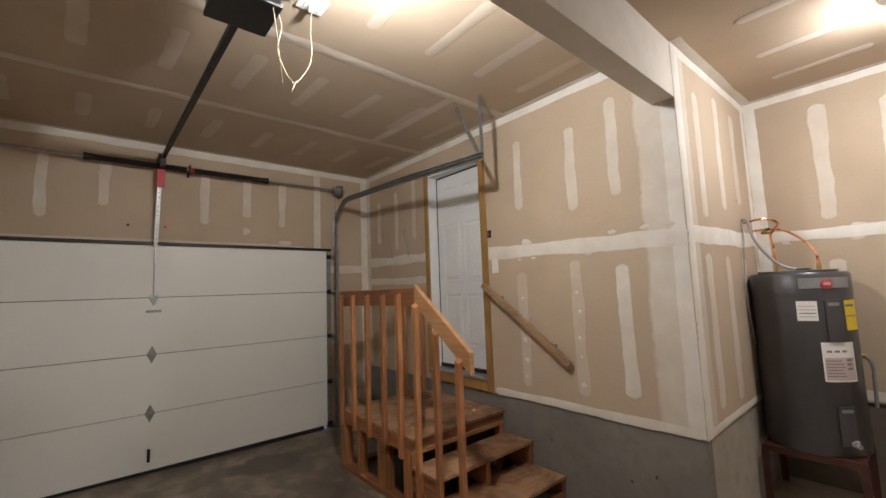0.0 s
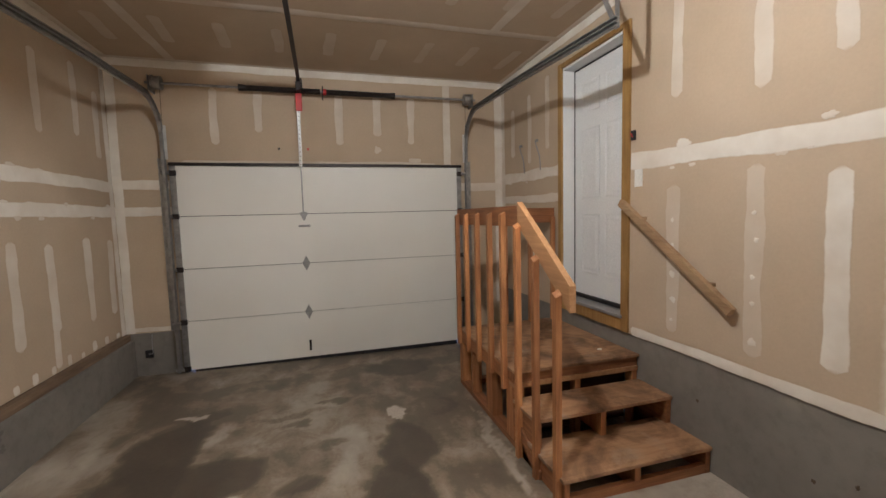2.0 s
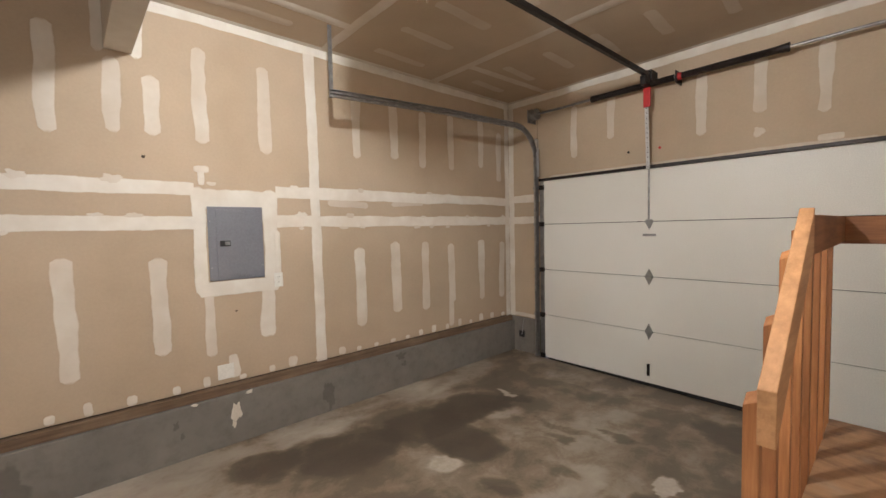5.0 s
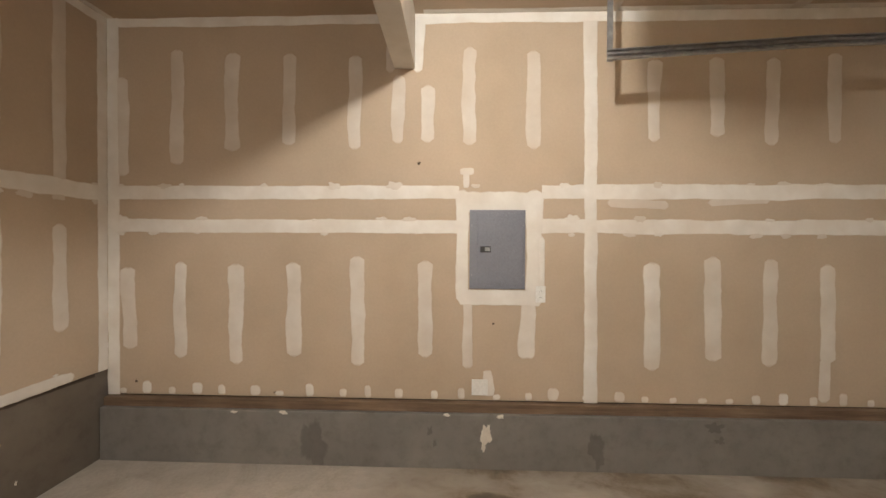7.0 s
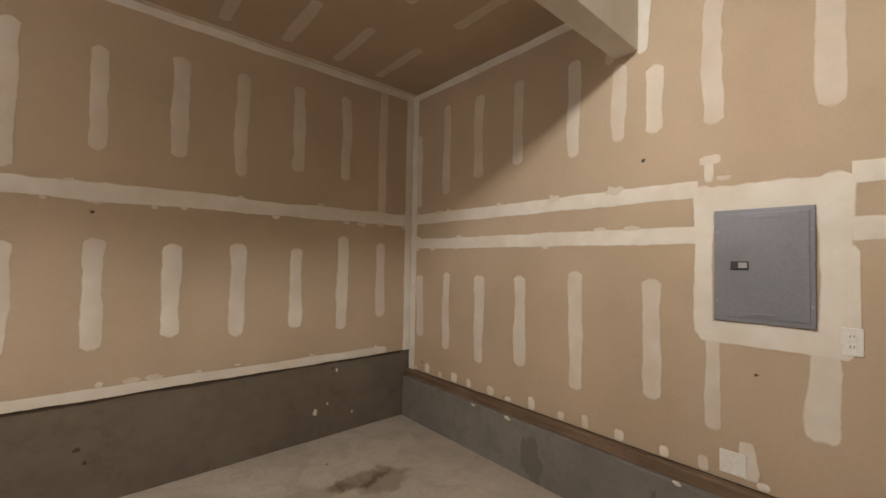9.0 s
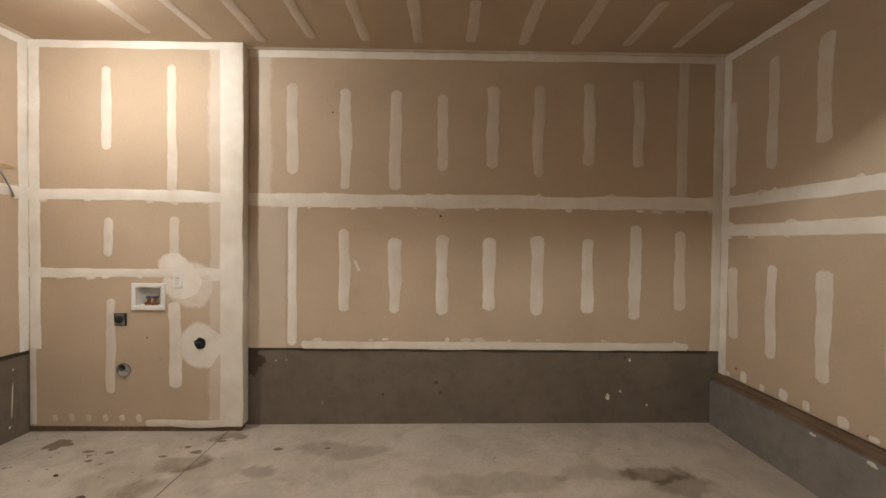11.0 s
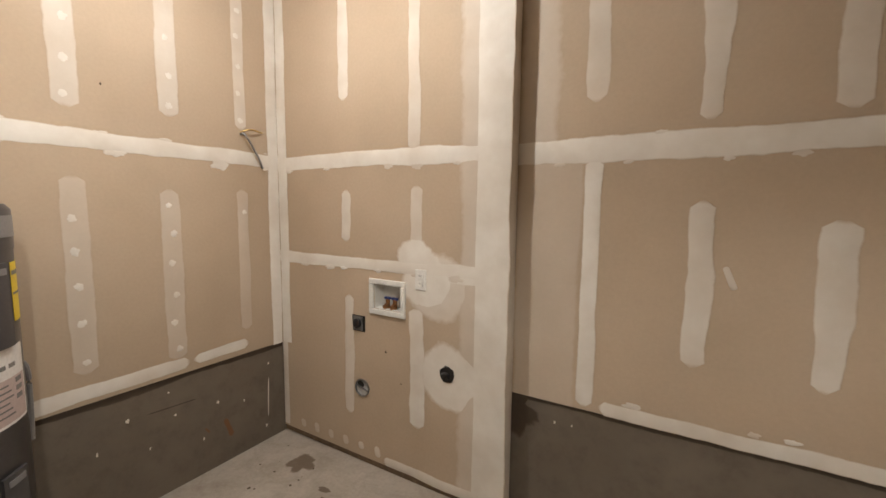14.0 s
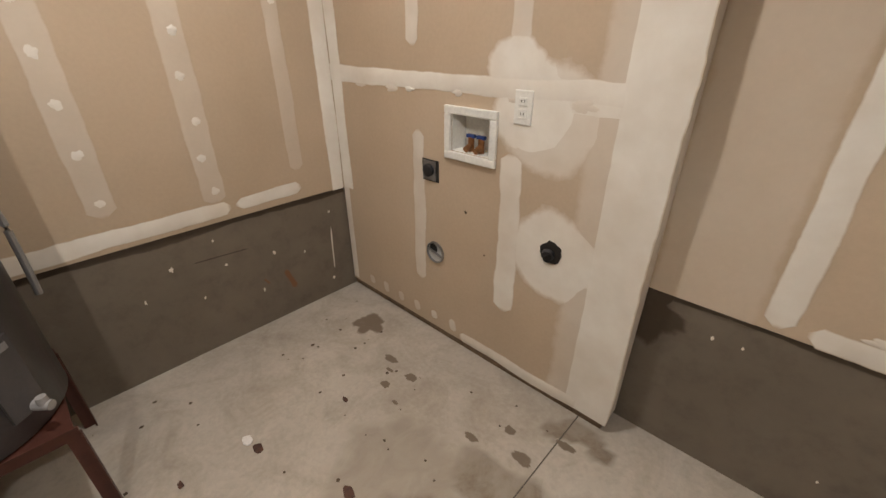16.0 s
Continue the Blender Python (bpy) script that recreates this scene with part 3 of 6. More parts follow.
WALL["east"] = structure("wall_east", bm, M_PAPER, "tall bare drywall with taped joints beside the steps and house door")
WALL["stub"] = WALL["east"]
bm = box((WEST - THICK, NORTH, STEM_WEST + 0.0655), (GD_X0 + 0.05, NORTH + THICK, CEIL))
add_box(bm, (GD_X0 + 0.05, NORTH, GD_TOP - 0.05), (GD_X1 - 0.05, NORTH + THICK, CEIL))
add_box(bm, (GD_X1 - 0.05, NORTH, 0.0), (EAST + THICK, NORTH + THICK, CEIL))
WALL["north"] = structure("wall_north", bm, M_PAPER, "tan drywall header and sides around the garage door")
bm = box((WEST - THICK, SOUTH - THICK, CEIL), (ALCOVE + THICK, NORTH + THICK, CEIL + 0.1))
WALL["ceiling"] = structure("ceiling", bm, M_PAPER, "bare tan drywall ceiling with taped joints", "ceiling")
bm = box((WEST, STUB, BEAM_LOW), (EAST, BEAM_FRONT, CEIL - 0.001), 0.003)
for v in bm.verts:  # the beam runs a little out of square
    v.co.y -= BEAM_SKEW * (EAST - v.co.x) / (EAST - WEST)
WALL["beam_back"] = structure("beam", bm, M_BEAM, "dropped ceiling beam skimmed with pale joint compound", "beam")
WALL["beam_front"] = WALL["beam_under"] = WALL["beam_back"]

# concrete stem walls and the sill plate
bm = box((WEST - THICK, SOUTH - 0.003, -0.05), (WEST + 0.075, NORTH + THICK, STEM_WEST), 0.006)
WALL["stem_west"] = structure("foundation_west", bm, M_STEM, "low grey concrete stem wall with compound drips", "foundation wall")
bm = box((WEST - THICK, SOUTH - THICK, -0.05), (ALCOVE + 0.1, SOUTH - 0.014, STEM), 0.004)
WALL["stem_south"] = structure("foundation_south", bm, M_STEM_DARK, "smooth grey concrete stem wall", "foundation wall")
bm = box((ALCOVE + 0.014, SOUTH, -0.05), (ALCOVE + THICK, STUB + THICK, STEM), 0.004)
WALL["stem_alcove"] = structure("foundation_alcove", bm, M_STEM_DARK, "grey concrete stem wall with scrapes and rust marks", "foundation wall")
bm = box((EAST + 0.014, STUB + 0.014, -0.05), (EAST + THICK, NORTH, STEM), 0.004)
WALL["stem_east"] = structure("foundation_east", bm, M_STEM, "tall grey concrete stem wall below the house door", "foundation wall")
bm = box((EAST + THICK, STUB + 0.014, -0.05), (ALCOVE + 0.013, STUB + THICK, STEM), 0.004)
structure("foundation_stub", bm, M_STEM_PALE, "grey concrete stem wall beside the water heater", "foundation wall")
bm = box((WEST - 0.05, NORTH - 0.015, STEM_WEST + 0.001), (WEST + 0.075, NORTH + THICK, STEM_WEST + 0.065))
add_box(bm, (WEST + 0.0755, NORTH - 0.015, -0.05), (GD_X0 + 0.05, NORTH + THICK, STEM_WEST + 0.065), 0.004)
structure("foundation_north", bm, M_STEM, "short concrete return beside the garage door", "foundation wall")
bm = box((WEST - 0.06, SOUTH + 0.002, STEM_WEST + 0.001), (WEST + 0.045, NORTH - 0.016, STEM_WEST + 0.066), 0.003)
structure("sill_plate", bm, W_SILL, "dark weathered wooden sill plate on concrete", "trim")
# black strip added for the shade in the gap, also stops sky light
structure("sill_shim", box((WEST - THICK, SOUTH + 0.003, STEM_WEST + 0.0665), (WEST - 0.012, NORTH - 0.002, STEM_WEST + 0.0755)), M_HOLE, "thin black fill painting the dark gap above the sill plate", "trim")
bm = box((LAUNDRY_EDGE + 0.01, SOUTH + 0.03, 0.0), (ALCOVE, LAUNDRY - 0.012, 0.045))
structure("laundry_base_plate", bm, W_SILL, "dark wooden base plate under the laundry wall", "trim")

# ---- joint compound ----
# west wall: two long taped joints, one upright joint, fastener runs
for v in (2.0, 1.755):
    smear("west", SOUTH, v, 1.36, v, 0.108, 1.0, False, 0.07)
    smear("west", 1.95, v + 0.005, NORTH, v + 0.005, 0.112, 1.0, False, 0.10)
smear("west", 2.28, CEIL - 0.03, 2.31, 0.50, 0.10, 0.95, False, 0.10)
smear("west", SOUTH + 0.045, 0.50, SOUTH + 0.045, CEIL, 0.10, 1.0, False, 0.05)
smear("west", NORTH - 0.045, 0.50, NORTH - 0.045, CEIL, 0.09, 0.95, False, 0.08)
smear("west", SOUTH, CEIL - 0.035, STUB - BEAM_SKEW, CEIL - 0.035, 0.075, 0.9, False, 0.10)
smear("west", BEAM_FRONT - BEAM_SKEW, CEIL - 0.035, NORTH, CEIL - 0.035, 0.085, 1.0, False, 0.10)
smear("west", BEAM_FRONT - BEAM_SKEW + 0.02, 2.85, BEAM_FRONT - BEAM_SKEW + 0.04, CEIL, 0.075, 0.95, True, 0.15)
smear("west", STUB - BEAM_SKEW - 0.03, 2.85, STUB - BEAM_SKEW - 0.03, CEIL, 0.07, 0.6, True, 0.2)
stripes("west", [(-1.13, 2.11, 2.86), (-0.71, 2.19, 3.06), (-0.30, 2.29, 3.03), (0.12, 2.33, 3.02), (0.60, 2.30, 3.00), (0.92, 2.34, 2.86), (1.13, 2.35, 2.78),
                 (1.43, 2.33, 3.05), (1.89, 2.30, 3.02), (2.73, 2.35, 2.95), (3.16, 2.38, 2.96), (3.54, 2.32, 2.95), (3.96, 2.33, 2.98), (4.46, 2.40, 3.05), (4.80, 2.25, 2.9)], 0.105, 0.66)
stripes("west", [(-1.08, 0.83, 1.46), (-0.69, 0.77, 1.50), (-0.27, 0.73, 1.49), (0.15, 0.79, 1.50), (0.62, 0.73, 1.55), (1.12, 0.80, 1.52), (2.735, 0.73, 1.52),
                 (3.15, 0.80, 1.56), (3.54, 0.77, 1.55), (3.94, 0.80, 1.51), (4.45, 0.77, 1.54), (4.83, 0.75, 1.50)], 0.112, 0.80)
stripes("west", [(1.43, 0.72, 1.24), (3.92, 0.52, 0.86)], 0.075, 0.7)
smear("west", 1.855, 0.80, 1.86, 1.24, 0.125, 0.85)
# frame of compound round the breaker panel
for u0, v0, u1, v1, w in ((1.385, 1.20, 1.385, 2.03, 0.10), (1.895, 1.20, 1.895, 2.03, 0.13), (1.34, 1.255, 1.97, 1.235, 0.12), (1.34, 1.93, 1.97, 1.93, 0.16), (1.95, 1.22, 1.95, 1.70, 0.05)):
    smear("west", u0, v0, u1, v1, w, 1.0, True, 0.10, 0.25)
smear("west", 1.41, 2.03, 1.41, 2.16, 0.05, 0.9)
smear("west", 1.36, 2.15, 1.47, 2.15, 0.055, 0.85)
smear("west", 1.59, 0.53, 1.57, 0.73, 0.08, 0.9)
smear("west", 2.40, 1.93, 2.85, 1.91, 0.07, 0.45)
smear("west", 3.10, 1.93, 3.55, 1.96, 0.06, 0.5)
rng = random.Random(4)
u = SOUTH + 0.12
while u < NORTH - 0.1:
    smear("west", u, 0.505, u + rng.uniform(-0.01, 0.01), 0.505 + rng.uniform(0.045, 0.11), rng.uniform(0.05, 0.085), rng.uniform(0.7, 1.0), True, 0.2)
    u += rng.uniform(0.17, 0.26)

# south wall
smear("south", WEST, 1.99, LAUNDRY_EDGE, 1.985, 0.125, 0.95, False, 0.10)
smear("south", 2.247, 0.70, 2.247, 1.95, 0.09, 0.95, True, 0.09, 0.3)
smear("south", WEST + 0.045, STEM, WEST + 0.045, CEIL, 0.09, 0.95, False, 0.06)
smear("south", WEST, CEIL - 0.033, LAUNDRY_EDGE, CEIL - 0.033, 0.07, 0.95, False, 0.10)
smear("south", -1.165, 2.0, -1.165, CEIL - 0.02, 0.095, 0.55, False, 0.10)
smear("south", WEST + 0.26, STEM + 0.032, 2.18, STEM + 0.032, 0.075, 0.9, True, 0.10, 0.3)
smear("south", 2.46, STEM, 2.46, 1.95, 0.34, 0.22, False, 0.05, 0.2)
smear("south", 2.53, 2.03, 2.53, CEIL, 0.24, 0.36, False, 0.12, 0.5)
stripes("south", [(2.25, 2.20, 3.01), (1.79, 2.07, 2.97), (1.35, 2.07, 2.96), (0.945, 2.24, 2.93), (0.505, 2.27, 3.01), (0.095, 2.20, 3.02), (-0.34, 2.30, 3.05), (-0.775, 2.29, 3.08)], 0.105, 0.66)
stripes("south", [(1.795, 1.00, 1.75), (1.355, 0.99, 1.68), (0.935, 0.98, 1.71), (0.515, 1.02, 1.69), (0.10, 0.98, 1.71), (-0.345, 1.00, 1.69), (-0.765, 0.95, 1.81), (-1.165, 1.03, 1.76)], 0.115, 0.85)
smear("south", 1.66, 1.37, 1.70, 1.47, 0.03, 0.6)

# laundry wall
smear("laundry", LAUNDRY_EDGE + 0.02, 1.99, ALCOVE, 2.005, 0.10, 1.0, False, 0.12)
smear("laundry", LAUNDRY_EDGE + 0.02, 1.355, ALCOVE, 1.34, 0.085, 0.95, False, 0.12)
smear("laundry", LAUNDRY_EDGE + 0.085, 0.05, LAUNDRY_EDGE + 0.085, CEIL, 0.20, 1.0, False, 0.04, 0.12)
smear("laundry", LAUNDRY_EDGE + 0.21, 0.06, LAUNDRY_EDGE + 0.21, CEIL, 0.16, 0.42, False, 0.10, 0.7)
smear("laundry", ALCOVE - 0.05, 0.70, ALCOVE - 0.05, CEIL, 0.10, 1.0, False, 0.06)
smear("laundry", ALCOVE - 0.03, 0.06, ALCOVE - 0.03, 0.72, 0.06, 0.7, False, 0.06)
smear("laundry", LAUNDRY_EDGE, CEIL - 0.033, ALCOVE, CEIL - 0.033, 0.07, 1.0, False, 0.10)
smear("laundry_end", (SOUTH + LAUNDRY) / 2, 0.05, (SOUTH + LAUNDRY) / 2, CEIL, 0.122, 0.55, False, 0.01, 0.1)
stripes("laundry", [(3.755, 2.36, 3.08), (3.74, 1.47, 1.82), (3.725, 0.31, 1.14)], 0.088, 0.85)
stripes("laundry", [(3.21, 2.02, 3.10), (3.195, 1.45, 1.84)], 0.088, 0.72)
smear("laundry", 3.18, 0.36, 3.19, 1.12, 0.115, 0.95)
blot("laundry", 3.11, 1.27, 0.205, 1.1, 0.95, 0.10)
smear("laundry", 3.20, 1.345, LAUNDRY_EDGE + 0.12, 1.335, 0.125, 1.0, True, 0.10)
blot("laundry", 3.20, 1.41, 0.15, 0.98, 0.75, 0.15)
blot("laundry", 3.06, 1.245, 0.245, 0.72, 0.9, 0.10)
blot("laundry", 2.97, 0.74, 0.225, 0.95, 0.97, 0.08, hole=0.17)
for k in range(6):
    smear("laundry", 4.22 - 0.14 * k, 0.11, 4.16 - 0.14 * k, 0.12, 0.075, 0.5 if k < 4 else 0.7, True, 0.2)
smear("laundry", 3.45, 0.075, LAUNDRY_EDGE + 0.1, 0.075, 0.07, 0.8, True, 0.15)

# alcove wall: spotted fastener runs
smear("alcove", LAUNDRY, 2.015, STUB, 2.02, 0.10, 1.0, False, 0.12)
smear("alcove", LAUNDRY + 0.045, STEM, LAUNDRY + 0.045, CEIL, 0.09, 1.0, False, 0.06)
smear("alcove", STUB - 0.05, STEM, STUB - 0.05, CEIL, 0.10, 1.0, False, 0.06)
smear("alcove", LAUNDRY, CEIL - 0.033, STUB, CEIL - 0.033, 0.07, 1.0, False, 0.10)
smear("alcove", -0.46, 0.755, 0.95, 0.745, 0.08, 0.95, True, 0.12)
smear("alcove", -0.85, 0.765, -0.47, 0.755, 0.07, 0.9, True, 0.12)
for u, v0, v1 in ((0.04, 0.84, 1.85), (-0.39, 0.78, 1.80), (-0.835, 0.85, 1.82), (0.04, 2.15, 3.05), (-0.41, 2.19, 3.14), (-0.84, 2.19, 3.16)):
    smear("alcove", u, v0, u, v1, 0.115 if u > -0.6 else 0.085, 0.34 if v0 < 1 else 0.55, True, 0.08)
    k = v0 + 0.07
    while k < v1 - 0.05:
        blot("alcove", u + rng.uniform(-0.012, 0.012), k, rng.uniform(0.017, 0.023), 1.0, 1.0, 0.25)
        k += rng.uniform(0.16, 0.21)
stripes("alcove", [(0.45, 2.12, 3.12), (0.45, 0.85, 1.82)], 0.12, 0.6)

# stub wall and its corner
smear("stub", EAST + 0.06, STEM, EAST + 0.06, CEIL, 0.12, 1.0, False, 0.03, 0.12)
smear("stub", EAST + 0.15, STEM + 0.01, EAST + 0.15, CEIL, 0.16, 0.45, False, 0.10, 0.7)
smear("stub", EAST + 0.05, 1.98, ALCOVE, 2.01, 0.14, 1.0, False, 0.10)
smear("stub", EAST, CEIL - 0.033, ALCOVE, CEIL - 0.033, 0.08, 1.0, False, 0.10)
smear("stub", ALCOVE - 0.05, STEM, ALCOVE - 0.05, CEIL, 0.11, 1.0, False, 0.06)
smear("stub", EAST, STEM + 0.03, ALCOVE, STEM + 0.03, 0.06, 0.9, False, 0.12)
stripes("stub", [(3.11, 2.10, 3.04), (3.565, 2.20, 3.13), (3.975, 2.28, 3.09), (3.08, 0.80, 1.87), (3.50, 0.78, 1.86), (3.93, 0.85, 1.85)], 0.12, 0.6)

# east wall beside the steps
smear("east", STUB + 0.05, STEM + 0.01, STUB + 0.05, CEIL, 0.10, 1.0, False, 0.03, 0.12)
smear("east", STUB + 0.14, STEM + 0.01, STUB + 0.14, CEIL, 0.29, 0.62, False, 0.05, 0.35)
smear("east", STUB, 1.955, DOOR_Y0 - 0.08, 2.005, 0.135, 1.0, False, 0.12)
smear("east", STUB, STEM + 0.035, DOOR_Y0 - 0.08, STEM + 0.035, 0.07, 0.95, True, 0.12)
smear("east", BEAM_FRONT, CEIL - 0.033, NORTH, CEIL - 0.033, 0.08, 1.0, False, 0.12)
smear("east", NORTH - 0.045, 0.75, NORTH - 0.045, CEIL, 0.10, 0.9, False, 0.06)
smear("east", DOOR_Y1 + 0.06, 2.05, NORTH, 2.07, 0.12, 0.85, False, 0.15)
smear("east", DOOR_Y1 + 0.06, 1.79, NORTH, 1.81, 0.09, 0.75, False, 0.15)
stripes("east", [(2.295, 2.35, 3.01), (1.755, 2.25, 2.96), (1.395, 2.30, 3.07), (4.68, 2.30, 2.88), (4.27, 2.18, 2.95), (3.89, 2.28, 3.03)], 0.095, 0.62)
stripes("east", [(2.30, 0.80, 1.81), (1.765, 0.81, 1.88), (4.60, 0.8, 1.65), (4.2, 0.8, 1.6)], 0.105, 0.42)
smear("east", 1.39, 0.86, 1.395, 1.82, 0.115, 0.85)
for u in (2.30, 1.765):
    k = 0.9
    while k < 1.8:
        blot("east", u + rng.uniform(-0.012, 0.012), k, 0.015 if rng.random() < 0.7 else 0.026, 1.0, 1.0, 0.3)
        k += rng.uniform(0.13, 0.24)

# north wall above and beside the garage door
smear("north", WEST, CEIL - 0.035, EAST, CEIL - 0.035, 0.09, 0.95, False, 0.10)
smear("north", WEST + 0.045, 0.5, WEST + 0.045, CEIL, 0.09, 0.9, False, 0.07)
smear("north", EAST - 0.05, 0.5, EAST - 0.05, CEIL, 0.11, 0.85, False, 0.07)
smear("north", 1.99, GD_TOP + 0.02, 1.99, CEIL, 0.10, 0.7, False, 0.07)
for v in (2.03, 1.755):
    smear("north", WEST, v, GD_X0 + 0.02, v, 0.10, 0.85, False, 0.12)
smear("north", GD_X1 + 0.02, 1.99, EAST, 1.99, 0.10, 0.7, False, 0.12)
smear("north", WEST, 0.53, GD_X0, 0.525, 0.05, 0.8, False, 0.2)
stripes("north", [(-0.57, 2.44, 3.05), (-0.14, 2.58, 3.05), (0.71, 2.46, 3.05), (1.145, 2.57, 3.05), (1.545, 2.49, 3.05)], 0.09, 0.62)
blot("north", 1.14, 2.43, 0.045, 0.6)
smear("north", 1.50, 2.31, 1.66, 2.31, 0.05, 0.6)
smear("north", GD_X0 + 0.1, GD_TOP + 0.035, GD_X1 - 0.3, GD_TOP + 0.035, 0.03, 0.5, True, 0.3)

# ceiling
for v in (2.42, 3.68):
    smear("ceiling", WEST, v, EAST, v, 0.10, 0.5, False, 0.12)
smear("ceiling", -0.99, BEAM_FRONT, -0.99, 2.42, 0.10, 0.62, False, 0.1)
smear("ceiling", -0.95, 3.68, -0.91, NORTH, 0.10, 0.55, False, 0.1)
smear("ceiling", 2.09, 2.42, 2.05, 3.68, 0.10, 0.6, False, 0.1)
smear("ceiling", WEST, NORTH - 0.03, EAST, NORTH - 0.03, 0.06, 0.8, False, 0.1)
smear("ceiling", WEST, SOUTH + 0.03, LAUNDRY_EDGE, SOUTH + 0.03, 0.05, 0.8, False, 0.1)
smear("ceiling", ALCOVE - 0.03, LAUNDRY, ALCOVE - 0.03, STUB, 0.06, 0.9, False, 0.1)
smear("ceiling", EAST, STUB - 0.035, ALCOVE, STUB - 0.035, 0.08, 0.9, False, 0.1)
smear("ceiling", WEST + 0.03, BEAM_FRONT, WEST + 0.03, NORTH, 0.06, 0.8, False, 0.1)
smear("ceiling", EAST - 0.03, BEAM_FRONT, EAST - 0.03, NORTH, 0.06, 0.8, False, 0.1)
for k in range(11):
    u = 2.87 - 0.43 * k
    if u > WEST + 0.1:
        smear("ceiling", u, -1.08 + 0.08 * noise.noise((k * 1.7, 0, 0)), u + 0.01, -0.42 + 0.08 * noise.noise((k * 1.1, 2, 0)), 0.09, 0.55)
        smear("ceiling", u, -0.05, u, 0.62 + 0.08 * noise.noise((k * 1.1, 7, 0)), 0.09, 0.5)
smear("ceiling", 3.31, -1.0, 3.31, -0.4, 0.09, 0.5)
for u in (3.45, 3.95):
    smear("ceiling", u, 0.05, u + 0.02, 0.65, 0.085, 0.62)
for k in range(9):
    u = -1.25 + 0.46 * k
    for v0, v1 in ((1.35, 2.05), (2.72, 3.32), (4.00, 4.55)):
        j = 0.07 * noise.noise((k * 2.3, v0, 1))
        smear("ceiling", u + 0.05 * (v0 > 2.5), v0 + j, u + 0.02, v1 + j, 0.10, 0.33 + 0.10 * noise.noise((k, v1, 4)))

# dabs where the knife stopped, and small holes
def dabs(face, u0, u1, v, step):
    """Small lobes left along the rim of a taped joint."""
    u = u0 + 0.1
    while u < u1 - 0.1:
        r = rng.uniform(0.012, 0.034)
        blot(face, u, v + rng.uniform(-0.008, 0.006), r * rng.uniform(1.0, 2.2), rng.uniform(0.5, 0.95), rng.uniform(0.35, 0.6), 0.3)
        u += rng.uniform(0.3, 1.6) * step


for face, u0, u1, v, step in (("west", SOUTH, NORTH, 2.052, 0.4), ("west", SOUTH, NORTH, 1.807, 0.6), ("west", SOUTH, NORTH, 1.703, 0.6), ("south", WEST, LAUNDRY_EDGE, 1.925, 0.4),
                              ("south", WEST, LAUNDRY_EDGE, 2.048, 0.6), ("south", WEST + 0.3, 2.2, STEM + 0.078, 0.4), ("laundry", LAUNDRY_EDGE + 0.2, ALCOVE, 1.95, 0.4), ("laundry", LAUNDRY_EDGE + 0.2, ALCOVE, 1.31, 0.4),
                              ("alcove", LAUNDRY, STUB, 2.062, 0.4), ("alcove", LAUNDRY, STUB, 1.97, 0.4), ("east", STUB, DOOR_Y0 - 0.1, 2.052, 0.5), ("east", STUB, DOOR_Y0 - 0.1, 1.915, 0.4), ("east", DOOR_Y1 + 0.1, NORTH, 2.0, 0.4)):
    dabs(face, u0, u1, v, step)
for face, u, v, r in (("west", 1.07, 2.21, 0.011), ("west", 0.02, 0.535, 0.012), ("west", -1.03, 0.60, 0.010), ("west", 1.61, 1.06, 0.009), ("west", -0.35, 1.79, 0.008), ("south", 0.95, 1.86, 0.013), ("south", 1.9, 2.75, 0.009),
                      ("south", -0.75, 2.9, 0.006), ("laundry", 3.42, 0.80, 0.008), ("laundry", 3.30, 0.62, 0.006), ("east", 1.12, 1.5, 0.008), ("stub", 3.9, 2.32, 0.010), ("alcove", -0.1, 2.3, 0.006)):
    blot(face, u, v, r, 1.0, 0.8, 0.5, M_STAIN, "nail_hole", 0.5)

# drips, stains and painted overhang shade on the concrete
# brown strips paint the shade under the drywall overhang along the stem tops
smear("stem_south", WEST + 0.1, STEM - 0.014, LAUNDRY_EDGE - 0.02, STEM - 0.014, 0.035, 0.95, False, 0.35, 0.5, M_SOAK_SHADE, "damp_edge", 0.25)
smear("stem_alcove", LAUNDRY, STEM - 0.016, STUB, STEM - 0.016, 0.045, 0.95, False, 0.35, 0.5, M_SOAK_SHADE, "damp_edge", 0.25)
for y, z, r, st in ((1.56, 0.29, 0.035, 2.0), (1.54, 0.20, 0.016, 1.5), (1.28, 0.425, 0.02, 0.5), (0.11, 0.42, 0.03, 0.5), (-0.25, 0.42, 0.02, 0.5), (1.66, 0.42, 0.03, 0.4)):
    blot("stem_west", y, z, r, 1.0, st, 0.4, M_DROPS, "compound_drip")
for y, z, r, st in ((0.33, 0.22, 0.095, 1.6), (2.31, 0.22, 0.055, 2.2), (3.13, 0.37, 0.06, 0.7), (1.16, 0.31, 0.022, 1.8)):
    blot("stem_west", y, z, r * 1.1, 0.55, st, 0.45, M_DAMP, "damp_stain", 0.3)
    blot("stem_west", y + 0.035, z - 0.09, r * 0.65, 0.5, st, 0.45, M_DAMP, "damp_stain", 0.3)
for x, z, r in ((2.60, 0.60, 0.12), (0.98, 0.39, 0.018), (0.94, 0.30, 0.014), (1.45, 0.28, 0.013), (-0.7, 0.62, 0.012)):
    blot("stem_south", x, z, r, 1.0, 1.2, 0.5, M_SOAK_SHADE, "rust_stain", 0.3)
